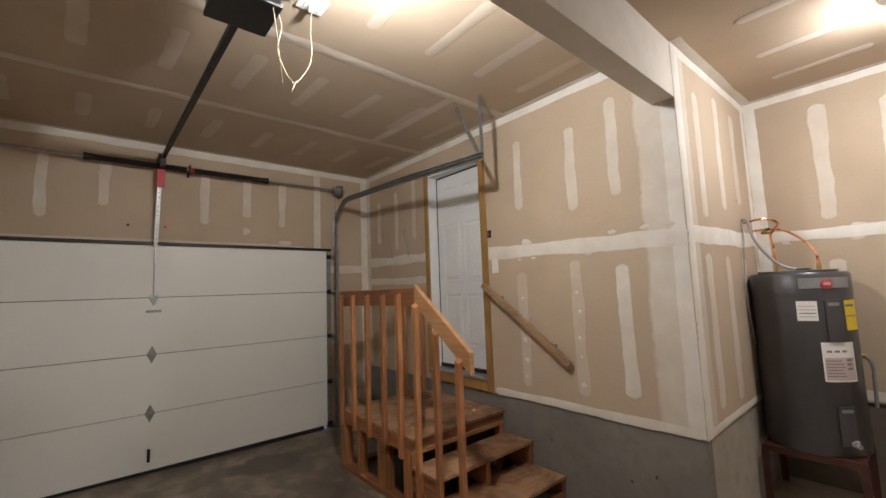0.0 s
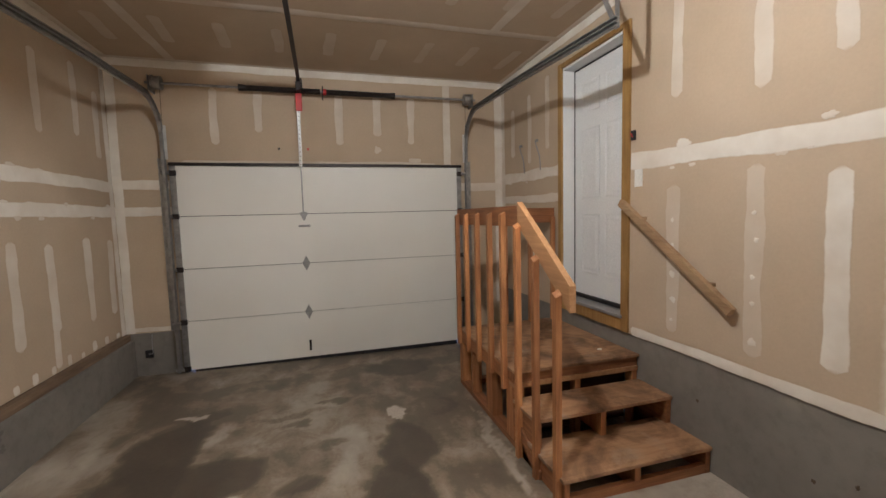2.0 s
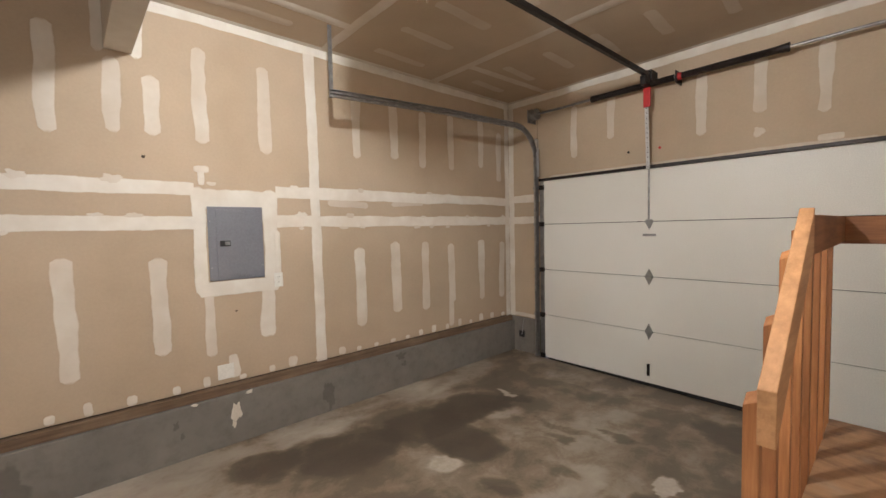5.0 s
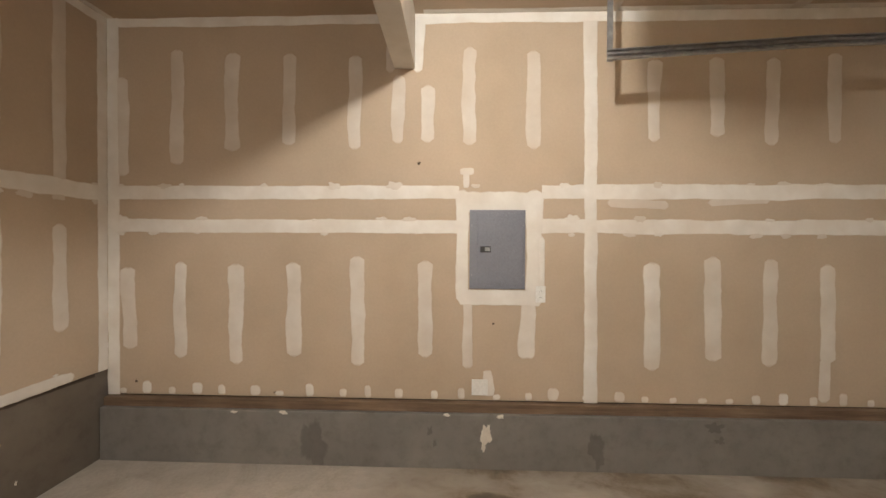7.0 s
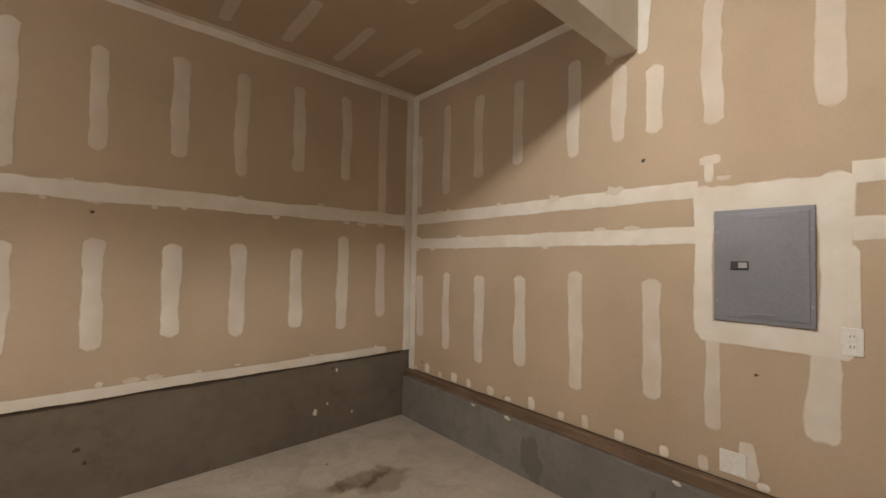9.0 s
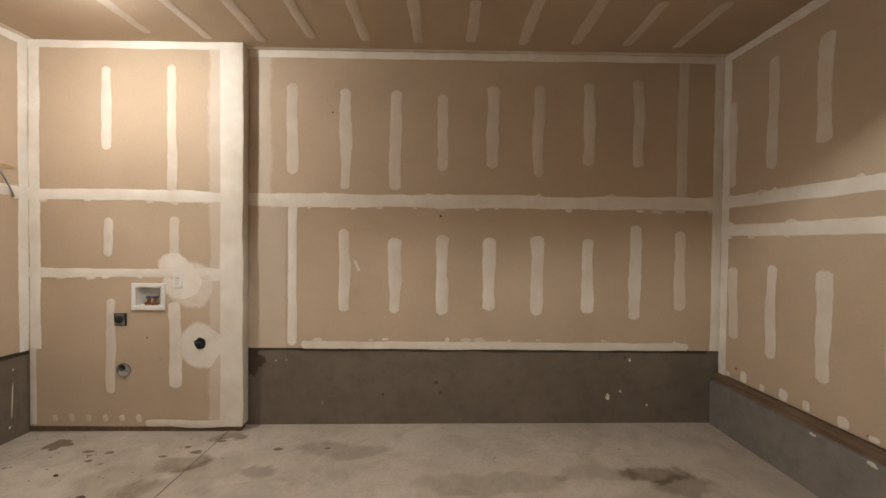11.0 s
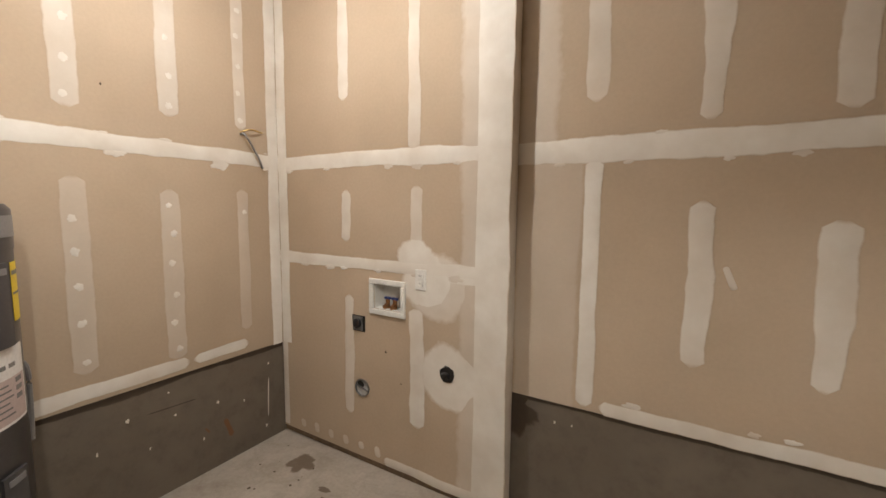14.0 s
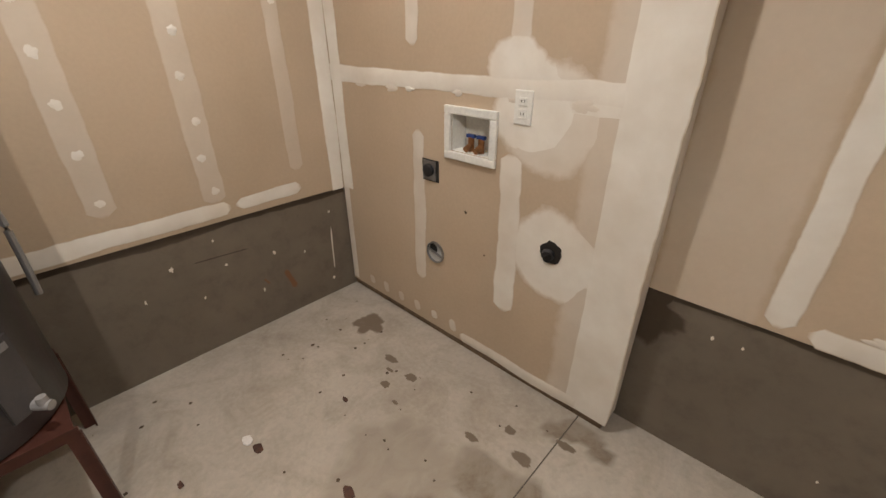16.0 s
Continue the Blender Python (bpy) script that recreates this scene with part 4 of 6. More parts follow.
for x, z, r in ((-0.55, 0.27, 0.018), (-0.66, 0.32, 0.008), (-0.9, 0.2, 0.008), (-0.74, 0.6, 0.011), (2.3, 0.58, 0.004), (1.98, 0.2, 0.004), (2.39, 0.575, 0.0055)):
    blot("stem_south", x, z, r, 1.0, 1.5, 0.28, M_DROPS, "compound_drip", 0.4)
smear("stem_alcove", -0.71, 0.14, -0.66, 0.30, 0.035, 1.0, True, 0.3, 0.5, M_RUST, "rust_stain", 0.3)
smear("stem_alcove", -0.985, 0.16, -1.0, 0.46, 0.008, 1.0, True, 0.5, 0.3, M_DROPS, "compound_drip", 0.4)
for y, z, r in ((-0.97, 0.10, 0.008), (-0.33, 0.60, 0.006), (-0.36, 0.45, 0.006), (-1.0, 0.56, 0.006)):
    blot("stem_alcove", y, z, r, 1.0, 1.3, 0.5, M_DROPS, "compound_drip", 0.4)
for y, z, r in ((-0.52, 0.22, 0.006), (-0.22, 0.31, 0.005), (-0.62, 0.42, 0.007), (-0.12, 0.52, 0.008), (-0.80, 0.36, 0.005), (0.02, 0.40, 0.006)):
    blot("stem_alcove", y, z, r, 0.8, 1.6, 0.5, M_DROPS, "compound_drip", 0.4)
smear("stem_alcove", -0.50, 0.50, -0.20, 0.515, 0.012, 0.8, True, 0.4, 0.5, M_SOAK_SHADE, "scrape", 0.3)
smear("stem_alcove", -0.56, 0.24, -0.53, 0.29, 0.014, 0.9, True, 0.4, 0.5, M_RUST, "rust_stain", 0.3)
for y, z in ((2.1, 0.42), (1.45, 0.30), (1.28, 0.38)):
    blot("stem_east", y, z, 0.009, 1.0, 1.3, 0.4, M_STAIN, "rust_stain", 0.4)


def slab_blot(x, y, r, st=1.0, material=None, name="floor_stain"):
    ob = blot("slab", x, y, r, 1.0, st, 0.28, material or M_SPILL, name, 0.25)
    ob.location.z = floor_z(x) + 0.0012
    return ob


for x, y, r, st in ((3.97, -0.91, 0.105, 0.9), (3.64, -0.80, 0.055, 0.45), (3.46, -0.78, 0.04, 0.8), (3.52, -0.66, 0.035, 0.7), (3.58, -0.74, 0.03, 0.4), (3.40, -0.62, 0.022, 0.5), (3.02, -0.72, 0.04, 0.5), (2.80, -0.78, 0.05, 0.6), (2.70, -0.95, 0.05, 0.5), (2.92, -0.86, 0.03, 0.8), (2.20, -0.82, 0.045, 0.6), (1.82, -0.83, 0.03, 0.7)):
    slab_blot(x, y, r, st)
for k in range(60):
    slab_blot(rng.uniform(2.5, 4.25), rng.uniform(-1.0, 0.5), rng.uniform(0.0025, 0.009), rng.uniform(0.5, 1.4), M_STAIN, "floor_fleck")
for k in range(10):
    slab_blot(rng.uniform(-1.2, 2.5), rng.uniform(-1.0, 1.0), rng.uniform(0.006, 0.013), rng.uniform(0.6, 1.3), M_STAIN, "floor_fleck")
ob = part("control_joint", box((2.737, SOUTH, floor_z(2.74) - 0.002), (2.742, STUB, floor_z(2.74) + 0.0022)), M_LINE, WALL["slab"], "thin sawn joint in the slab")


# ---- garage door, tracks, springs, opener ----
def garage_door():
    y = 4.956
    th = thing("garage_door", (0.6, y, floor_z(0.6)), "closed cream four-panel steel sectional garage door", "garage door")
    base = Matrix.Translation(-th.location)
    cuts = [0.058, 0.587, 1.145, 1.70, GD_TOP]

    def add(name, bm, mat, parent=th, label="", smooth=False):
        bmesh.ops.transform(bm, verts=bm.verts, matrix=base)
        return part(name, bm, mat, parent, label, smooth)

    for z0, z1 in zip(cuts, cuts[1:]):
        bm = box((GD_X0, y, z0 + 0.003), (GD_X1, y + 0.045, z1 - 0.003), 0.004)
        p = add("section", bm, M_GDOOR)
        for xe in (GD_X0 + 0.028, GD_X1 - 0.028):
            add("end_stile", box((xe - 0.028, y - 0.004, z0 + 0.006), (xe + 0.028, y - 0.0005, z1 - 0.006)), M_GALV, p)
    # backing added to stop sky light leaking between the sections
    add("insulation", box((GD_X0 + 0.01, y + 0.02, 0.06), (GD_X1 - 0.01, y + 0.0445, GD_TOP - 0.01)), M_BLACK, label="black backing added behind the section joints")
    add("bottom_seal", box((GD_X0 + 0.10, y + 0.004, 0.005), (GD_X1 - 0.10, y + 0.04, 0.062), 0.004), M_BLACK)
    add("top_strut", box((GD_X0, y - 0.03, GD_TOP - 0.012), (GD_X1, y + 0.02, GD_TOP + 0.018), 0.003), M_DARKSTEEL)
    # centre hinges: diamond leaves
    for z in cuts[1:4]:
        bm = bmesh.new()
        top = z < 1.6
        pts = [(-0.042, 0), (0, -0.085), (0.042, 0)] + ([(0, 0.085)] if top else [(0.03, 0.02), (-0.03, 0.02)])
        lo = [bm.verts.new((0.28 + a, y - 0.001, z + b)) for a, b in pts]
        hi = [bm.verts.new((0.28 + a * 0.9, y - 0.006, z + b * 0.92)) for a, b in pts]
        n = len(pts)
        bm.faces.new(hi)
        for k in range(n):
            bm.faces.new((lo[k], lo[(k + 1) % n], hi[(k + 1) % n], hi[k]))
        bmesh.ops.recalc_face_normals(bm, faces=bm.faces)
        h = add("hinge", bm, M_GALV)
        add("pin", cyl((0.245, y - 0.009, z), (0.315, y - 0.009, z), 0.006, seg=10), M_GALV, h, smooth=True)
    add("lock_slot", box((0.22, y - 0.012, 1.553), (0.345, y - 0.001, 1.577), 0.002), M_GALV, label="zinc pull handle")
    add("lift_handle", box((0.268, y - 0.022, 0.14), (0.292, y - 0.001, 0.26), 0.004), M_DARKSTEEL)
    # reinforcing bracket and stays below the arm
    add("arm_bracket", box((0.270, y - 0.016, 1.72), (0.284, y - 0.001, GD_TOP - 0.012), 0.003), M_GALV)
    # edge hinges and rollers
    for s, xe in ((1, GD_X0 + 0.03), (-1, GD_X1 - 0.03)):
        for z in (0.08, 0.587, 1.145, 1.70, GD_TOP - 0.09):
            b = add("roller_bracket", box((xe - 0.028, y - 0.034, z - 0.026), (xe + 0.034, y - 0.0045, z + 0.026), 0.004), M_DARKSTEEL)
            add("roller", cyl((xe - s * 0.10, y - 0.028, z), (xe - s * 0.02, y - 0.028, z), 0.019, seg=14), M_GALV, b, smooth=True)
    return th


garage_door()


def door_track(x, side, label):
    """Upright track, bend and hanging run; side is +1 towards the nearer wall on the right."""
    th = thing("door_track", (x, 4.90, floor_z(x)), label, "door track", "garage door tracks")
    base = Matrix.Translation(-th.location)

    def add(name, bm, mat, parent=th, lab="", smooth=False):
        bmesh.ops.transform(bm, verts=bm.verts, matrix=base)
        return part(name, bm, mat, parent, lab, smooth)

    r, zt, yv = 0.38, 2.845, 4.915
    pts = [(x, yv, floor_z(x) + 0.02), (x, yv, 1.3), (x, yv, zt - r)]
    for k in range(1, 13):
        a = k / 12 * math.pi / 2
        pts.append((x, yv - r + r * math.cos(a), zt - r + r * math.sin(a)))
    pts += [(x, 3.4, zt - 0.035), (x, 2.225, 2.745)]
    for dx, hw, hh, nm in ((0.0, 0.003, 0.027, "track_web"), (-side * 0.013, 0.013, 0.003, "track_lip")):
        sh = 0.027 if nm == "track_lip" else 0.0
        P = [Vector(p) + Vector((dx, 0, 0)) for p in pts]
        add(nm, sweep(P, hw, hh, (1, 0, 0)), M_GALV)
        if sh:
            Q = []
            for i, p in enumerate(P):
                d = (P[min(i + 1, len(P) - 1)] - P[max(i - 1, 0)]).normalized()
                Q.append(p + d.cross(Vector((1, 0, 0))) * sh)
            add("track_lip", sweep(Q, hw, hh, (1, 0, 0)), M_GALV)
            Q = [p * 2 - q for p, q in zip(P, Q)]
            add("track_lip", sweep(Q, hw, hh, (1, 0, 0)), M_GALV)
    # flag bracket, jamb angle
    add("flag_bracket", box((x + side * 0.012, 4.93, 2.30), (x + side * 0.018, NORTH - 0.001, 2.75), 0.001), M_ZINC)
    add("flag_face", box((x + side * 0.012, 4.922, 2.28), (x - side * 0.05, 4.9255, 2.62), 0.001), M_ZINC)
    add("jamb_angle", box((x + side * 0.02, NORTH - 0.012, floor_z(x) + 0.1), (x + side * 0.07, NORTH - 0.003, 2.3), 0.001), M_GALV)
    for z in (0.5, 1.1, 1.7):
        add("track_clip", box((x + side * 0.004, 4.90, z - 0.03), (x + side * 0.012, NORTH - 0.012, z + 0.03), 0.001), M_GALV)
    # hanger to the ceiling: an upright strap, and by the house door a raking strap
    add("hanger", sweep([(x + side * 0.01, 2.245, 2.715), (x + side * 0.01, 2.245, CEIL - 0.004)], 0.0025, 0.017, (1, 0, 0)), M_GALV)
    if side > 0:
        add("hanger_brace", sweep([(x + side * 0.014, 2.265, 2.745), (x + side * 0.014, 2.54, CEIL - 0.004)], 0.0025, 0.017, (1, 0, 0)), M_GALV)
    return th


door_track(-1.045, -1, "grey galvanised steel door track beside the panel wall")
door_track(2.215, 1, "grey galvanised steel door track passing over the steps")


def torsion_springs():
    y, z = 4.90, 3.026
    th = thing("torsion_spring", (0.6, y, z), "dark torsion springs on a shaft above the garage door", "spring assembly")
    base = Matrix.Translation(-th.location)

    def add(name, bm, mat, parent=th, lab="", smooth=False):
        bmesh.ops.transform(bm, verts=bm.verts, matrix=base)
        return part(name, bm, mat, parent, lab, smooth)

    add("shaft", cyl((-1.14, y, z), (2.33, y, z), 0.013, seg=14), M_GALV, smooth=True)
    for x0, x1 in ((-0.25, 0.52), (0.58, 1.30)):
        turns = int((x1 - x0) / 0.011)
        prof = []
        bm = bmesh.new()
        seg = 12
        rings = []
        for i in range(turns * 2 + 1):
            x = x0 + (x1 - x0) * i / (turns * 2)
            r = 0.031 if i % 2 else 0.027
            rings.append([bm.verts.new((x, y + r * math.cos(2 * math.pi * k / seg), z + r * math.sin(2 * math.pi * k / seg))) for k in range(seg)])
        for A, Bn in zip(rings, rings[1:]):
            for k in range(seg):
                bm.faces.new((A[k], Bn[k], Bn[(k + 1) % seg], A[(k + 1) % seg]))
        bm.faces.new(rings[0][::-1])
        bm.faces.new(rings[-1])
        add("spring", bm, M_DARKSTEEL)
    for x, d in ((-0.255, 1), (1.305, -1)):
        add("winding_cone", cyl((x - d * 0.04, y, z), (x + d * 0.03, y, z), 0.036, 0.03, 16), M_DARKSTEEL, smooth=True)
    c = add("centre_bracket", box((0.54, y - 0.045, z - 0.06), (0.552, NORTH - 0.001, z + 0.05), 0.002), M_DARKSTEEL)
    add("anchor_cone", cyl((0.553, y, z), (0.585, y, z), 0.036, 0.031, 16), M_RED, c, "small red anchor cone", True)
    for x, s in ((-1.03, -1), (2.215, 1)):
        d = add("cable_drum", cyl((x - 0.035, y, z), (x + 0.035, y, z), 0.062, 0.066, 24), M_GALV, smooth=True)
        add("drum_flange", cyl((x + s * 0.036, y, z), (x + s * 0.046, y, z), 0.072, seg=24), M_GALV, d, smooth=True)
        add("end_bearing_plate", box((x + s * 0.06, y - 0.06, z - 0.09), (x + s * 0.068, NORTH - 0.001, z + 0.06), 0.002), M_GALV)
        add("lift_cable", cyl((x, y + 0.05, z - 0.05), (x + s * 0.012, 4.93, 0.12), 0.002, seg=6), M_DARKSTEEL)
    return th


torsion_springs()


def garage_opener():
    th = thing("garage_door_opener", (0.33, 1.85, CEIL), "ceiling-hung opener, black underside and long dark rail", "door opener")
    base = Matrix.Translation(-th.location)

    def add(name, bm, mat, parent=th, lab="", smooth=False):
        bmesh.ops.transform(bm, verts=bm.verts, matrix=base)
        return part(name, bm, mat, parent, lab, smooth)

    add("housing", box((0.20, 1.72, 3.048), (0.475, 2.125, 3.17), 0.012), M_GREYHOSE, lab="pale grey housing")
    # unseen hood added behind the housing so its wall shadow reaches lower
    add("light_cover", box((0.205, 1.655, 2.972), (0.47, 1.7195, 3.16), 0.02), M_PLASTIC, lab="unseen white hood shaped to the wall shadow")
    add("cover", box((0.193, 1.845, 3.036), (0.482, 2.13, 3.06), 0.006), M_BLACK, lab="black plastic underside cover")
    for x in (0.22, 0.44):
        add("hanger_strap", box((x - 0.012, 1.85, 3.16), (x + 0.012, 1.853, CEIL - 0.001)), M_GALV)
    add("rail", sweep([(0.335, 2.11, 3.06), (0.305, 4.90, 3.10)], 0.016, 0.02, (1, 0, 0)), M_DARKSTEEL)
    add("header_bracket", box((0.275, 4.86, 3.06), (0.335, NORTH - 0.001, 3.15), 0.004), M_DARKSTEEL)
    t = add("trolley", box((0.275, 4.74, 2.99), (0.325, 4.86, 3.075), 0.006), M_DARKSTEEL)
    add("release_tag", box((0.262, 4.845, 2.80), (0.328, 4.865, 2.985), 0.006), M_RED, t, "red release handle")
    a = add("arm", sweep([(0.288, 4.855, 2.86), (0.278, 4.93, GD_TOP - 0.02)], 0.017, 0.0035, (1, 0, 0)), M_ZINC, lab="perforated zinc arm")
    for k in range(14):
        f = (k + 0.5) / 14
        p = Vector((0.288, 4.855, 2.86)).lerp(Vector((0.278, 4.93, GD_TOP - 0.02)), f)
        add("arm_hole", cyl(p + Vector((0, -0.0045, 0)), p + Vector((0, 0.0, 0)), 0.005, seg=8), M_HOLE, a)
    add("cord", tube([(0.47, 1.95, 3.12), (0.50, 1.93, 3.0), (0.475, 1.90, 2.84), (0.545, 1.90, 2.71), (0.62, 1.92, 2.80), (0.675, 1.98, 2.93), (0.69, 2.03, 3.10), (0.70, 2.04, 3.23)], 0.0032), M_CORD, lab="tied ivory power cord", smooth=True)
    add("cord_knot", tube([(0.53, 1.885, 2.72), (0.55, 1.905, 2.70), (0.56, 1.90, 2.72), (0.545, 1.89, 2.68), (0.54, 1.90, 2.66)], 0.0032), M_CORD, smooth=True)
    add("antenna_wire", tube([(0.44, 1.87, 3.05), (0.455, 1.84, 2.85), (0.49, 1.88, 2.68)], 0.0018, 6), M_CORD, smooth=True)
    return th


garage_opener()


def ceiling_outlet():
    th = thing("ceiling_outlet", (0.70, 2.04, CEIL), "white outlet box on the ceiling", "outlet")
    base = Matrix.Translation(-th.location)
    for name, lo, hi, mat in (("cover_plate", (0.63, 1.98, CEIL - 0.012), (0.78, 2.10, CEIL - 0.0005), M_PLASTIC), ("socket", (0.66, 2.01, CEIL - 0.018), (0.75, 2.07, CEIL - 0.012), M_PLASTIC), ("plug", (0.685, 2.02, CEIL - 0.05), (0.72, 2.06, CEIL - 0.018), M_PLASTIC)):
        bm = box(lo, hi, 0.003)
        bmesh.ops.transform(bm, verts=bm.verts, matrix=base)
        part(name, bm, mat, th)


ceiling_outlet()


def ceiling_lamp(spec, label, led=False):
    (x, y, z), power, colour = spec
    th = thing("ceiling_lamp", (x, y, CEIL), label, "ceiling lamp", "bare bulb lamps")
    r = 0.055 if led else 0.034
    base = lathe([(0.065, -0.002), (0.064, -0.022), (0.045, -0.05), (0.024, -0.06), (0.022, z - CEIL + 0.05)][::-1], (0, 0, 0), 32)
    part("lampholder", base, M_PLASTIC, th, "white porcelain lampholder", True)
    arc = (0.15, 0.4, 0.8, 1.2, 1.57) + (() if led else (1.95, 2.35))
    prof = [(r * math.sin(a), -r * math.cos(a)) for a in arc] + ([] if led else [(0.015, 0.05)])
    glow = make_glow("lit_bulb", colour, power / (math.pi * (2 if led else 4) * math.pi * r * r))
    part("bulb", lathe(prof, (0, 0, z - CEIL), 24), glow, th, "lit frosted bulb", True)
    if led:
        part("bulb_neck", lathe([(r, 0.0005), (r * 0.9, 0.02), (0.018, 0.05)], (0, 0, z - CEIL), 24), M_PLASTIC, th, "white plastic bulb neck", True)
    return th


ceiling_lamp(BULB_FRONT, "bare lit bulb in a ceiling lampholder beside the opener")
ceiling_lamp(BULB_BACK, "bare lit bulb in a ceiling lampholder before the alcove", True)


# ---- house door ----
def house_door():
    x = EAST + 0.128
    d = thing("door_1", (x, DOOR_Y0, DOOR_Z0), "closed white six-panel house door in a deep jamb", "door", "", "structure")
    base = Matrix.Translation(-d.location)

    def add(name, bm, mat, parent=d, lab="", smooth=False):
        bmesh.ops.transform(bm, verts=bm.verts, matrix=base)
        return part(name, bm, mat, parent, lab, smooth)

    y0, y1, z0, z1 = DOOR_Y0 + 0.006, DOOR_Y1 - 0.006, 0.862, DOOR_Z1 - 0.022
    leaf = add("leaf", box((x, y0, z0), (x + 0.044, y1, z1), 0.002), M_WHITE)
    w = y1 - y0
    for c0, c1 in ((0.14, 0.45), (0.55, 0.86)):
        for r0, r1 in ((0.10, 0.36), (0.43, 0.73), (0.80, 0.93)):
            ya, yb, za, zb = y0 + w * c0, y0 + w * c1, z0 + (z1 - z0) * r0, z0 + (z1 - z0) * r1
            bm = bmesh.new()
            rings = []
            for ins, dx in ((0.0, 0.0), (0.012, 0.007), (0.022, 0.007), (0.045, 0.001)):
                rings.append([bm.verts.new((x - 0.0012 - 0.006 + dx * 0.8, yy, zz)) for yy, zz in ((ya + ins, za + ins), (yb - ins, za + ins), (yb - ins, zb - ins), (ya + ins, zb - ins))])
            for A, Bn in zip(rings, rings[1:]):
                for k in range(4):
                    bm.faces.new((A[k], A[(k + 1) % 4], Bn[(k + 1) % 4], Bn[k]))
            bm.faces.new(rings[-1])
            back = [bm.verts.new((x - 0.0003, v.co.y, v.co.z)) for v in rings[0]]
            for k in range(4):
                bm.faces.new((rings[0][k], back[k], back[(k + 1) % 4], rings[0][(k + 1) % 4]))
            bmesh.ops.recalc_face_normals(bm, faces=bm.faces)
            add("raised_panel", bm, M_WHITE, leaf)
    # jamb linings
    add("jamb", box((EAST + 0.001, DOOR_Y1 - 0.005, DOOR_Z0 + 0.02), (x + 0.06, DOOR_Y1 + 0.012, DOOR_Z1), 0.002), M_WHITE)
    add("jamb", box((EAST + 0.001, DOOR_Y0 - 0.012, DOOR_Z0 + 0.02), (x + 0.06, DOOR_Y0 + 0.005, DOOR_Z1), 0.002), M_WHITE)
    add("head_jamb", box((EAST + 0.001, DOOR_Y0, DOOR_Z1 - 0.02), (x + 0.06, DOOR_Y1, DOOR_Z1 + 0.001), 0.002), M_WHITE)
    add("weather_strip", box((x - 0.008, DOOR_Y1 - 0.012, z0), (x - 0.0005, DOOR_Y1 - 0.0055, z1)), M_BLACK)
    add("weather_strip", box((x - 0.008, DOOR_Y0, DOOR_Z1 - 0.032), (x - 0.0005, DOOR_Y1, DOOR_Z1 - 0.0205)), M_BLACK)
    # raw lumber buck round the opening
    add("casing", box((EAST - 0.022, DOOR_Y1 + 0.002, STEM + 0.07), (EAST - 0.0005, DOOR_Y1 + 0.055, DOOR_Z1 + 0.045), 0.002), W_TRIM, lab="raw yellow lumber casing")
    add("casing", box((EAST - 0.022, DOOR_Y0 - 0.075, STEM + 0.01), (EAST - 0.0005, DOOR_Y0 - 0.002, DOOR_Z1 + 0.045), 0.002), W_TRIM, lab="raw yellow lumber casing")
    add("head_casing", box((EAST - 0.020, DOOR_Y0 - 0.002, DOOR_Z1 + 0.003), (EAST - 0.0005, DOOR_Y1 + 0.002, DOOR_Z1 + 0.043), 0.002), W_TRIM)
    sill = add("threshold", box((EAST - 0.035, DOOR_Y0 - 0.02, DOOR_Z0), (x + 0.06, DOOR_Y1 + 0.0015, DOOR_Z0 + 0.026), 0.004), M_ALU, lab="grey aluminium threshold")
    add("sweep_strip", box((x - 0.02, DOOR_Y0, DOOR_Z0 + 0.026), (x + 0.03, DOOR_Y1, DOOR_Z0 + 0.06), 0.004), M_DARKSTEEL, sill)
    add("sill_board", box((EAST - 0.018, DOOR_Y0 - 0.05, STEM + 0.012), (EAST + 0.08, DOOR_Y1 + 0.03, DOOR_Z0 - 0.001), 0.003), W_TRIM, lab="raw lumber board under the threshold")
    return d


house_door()

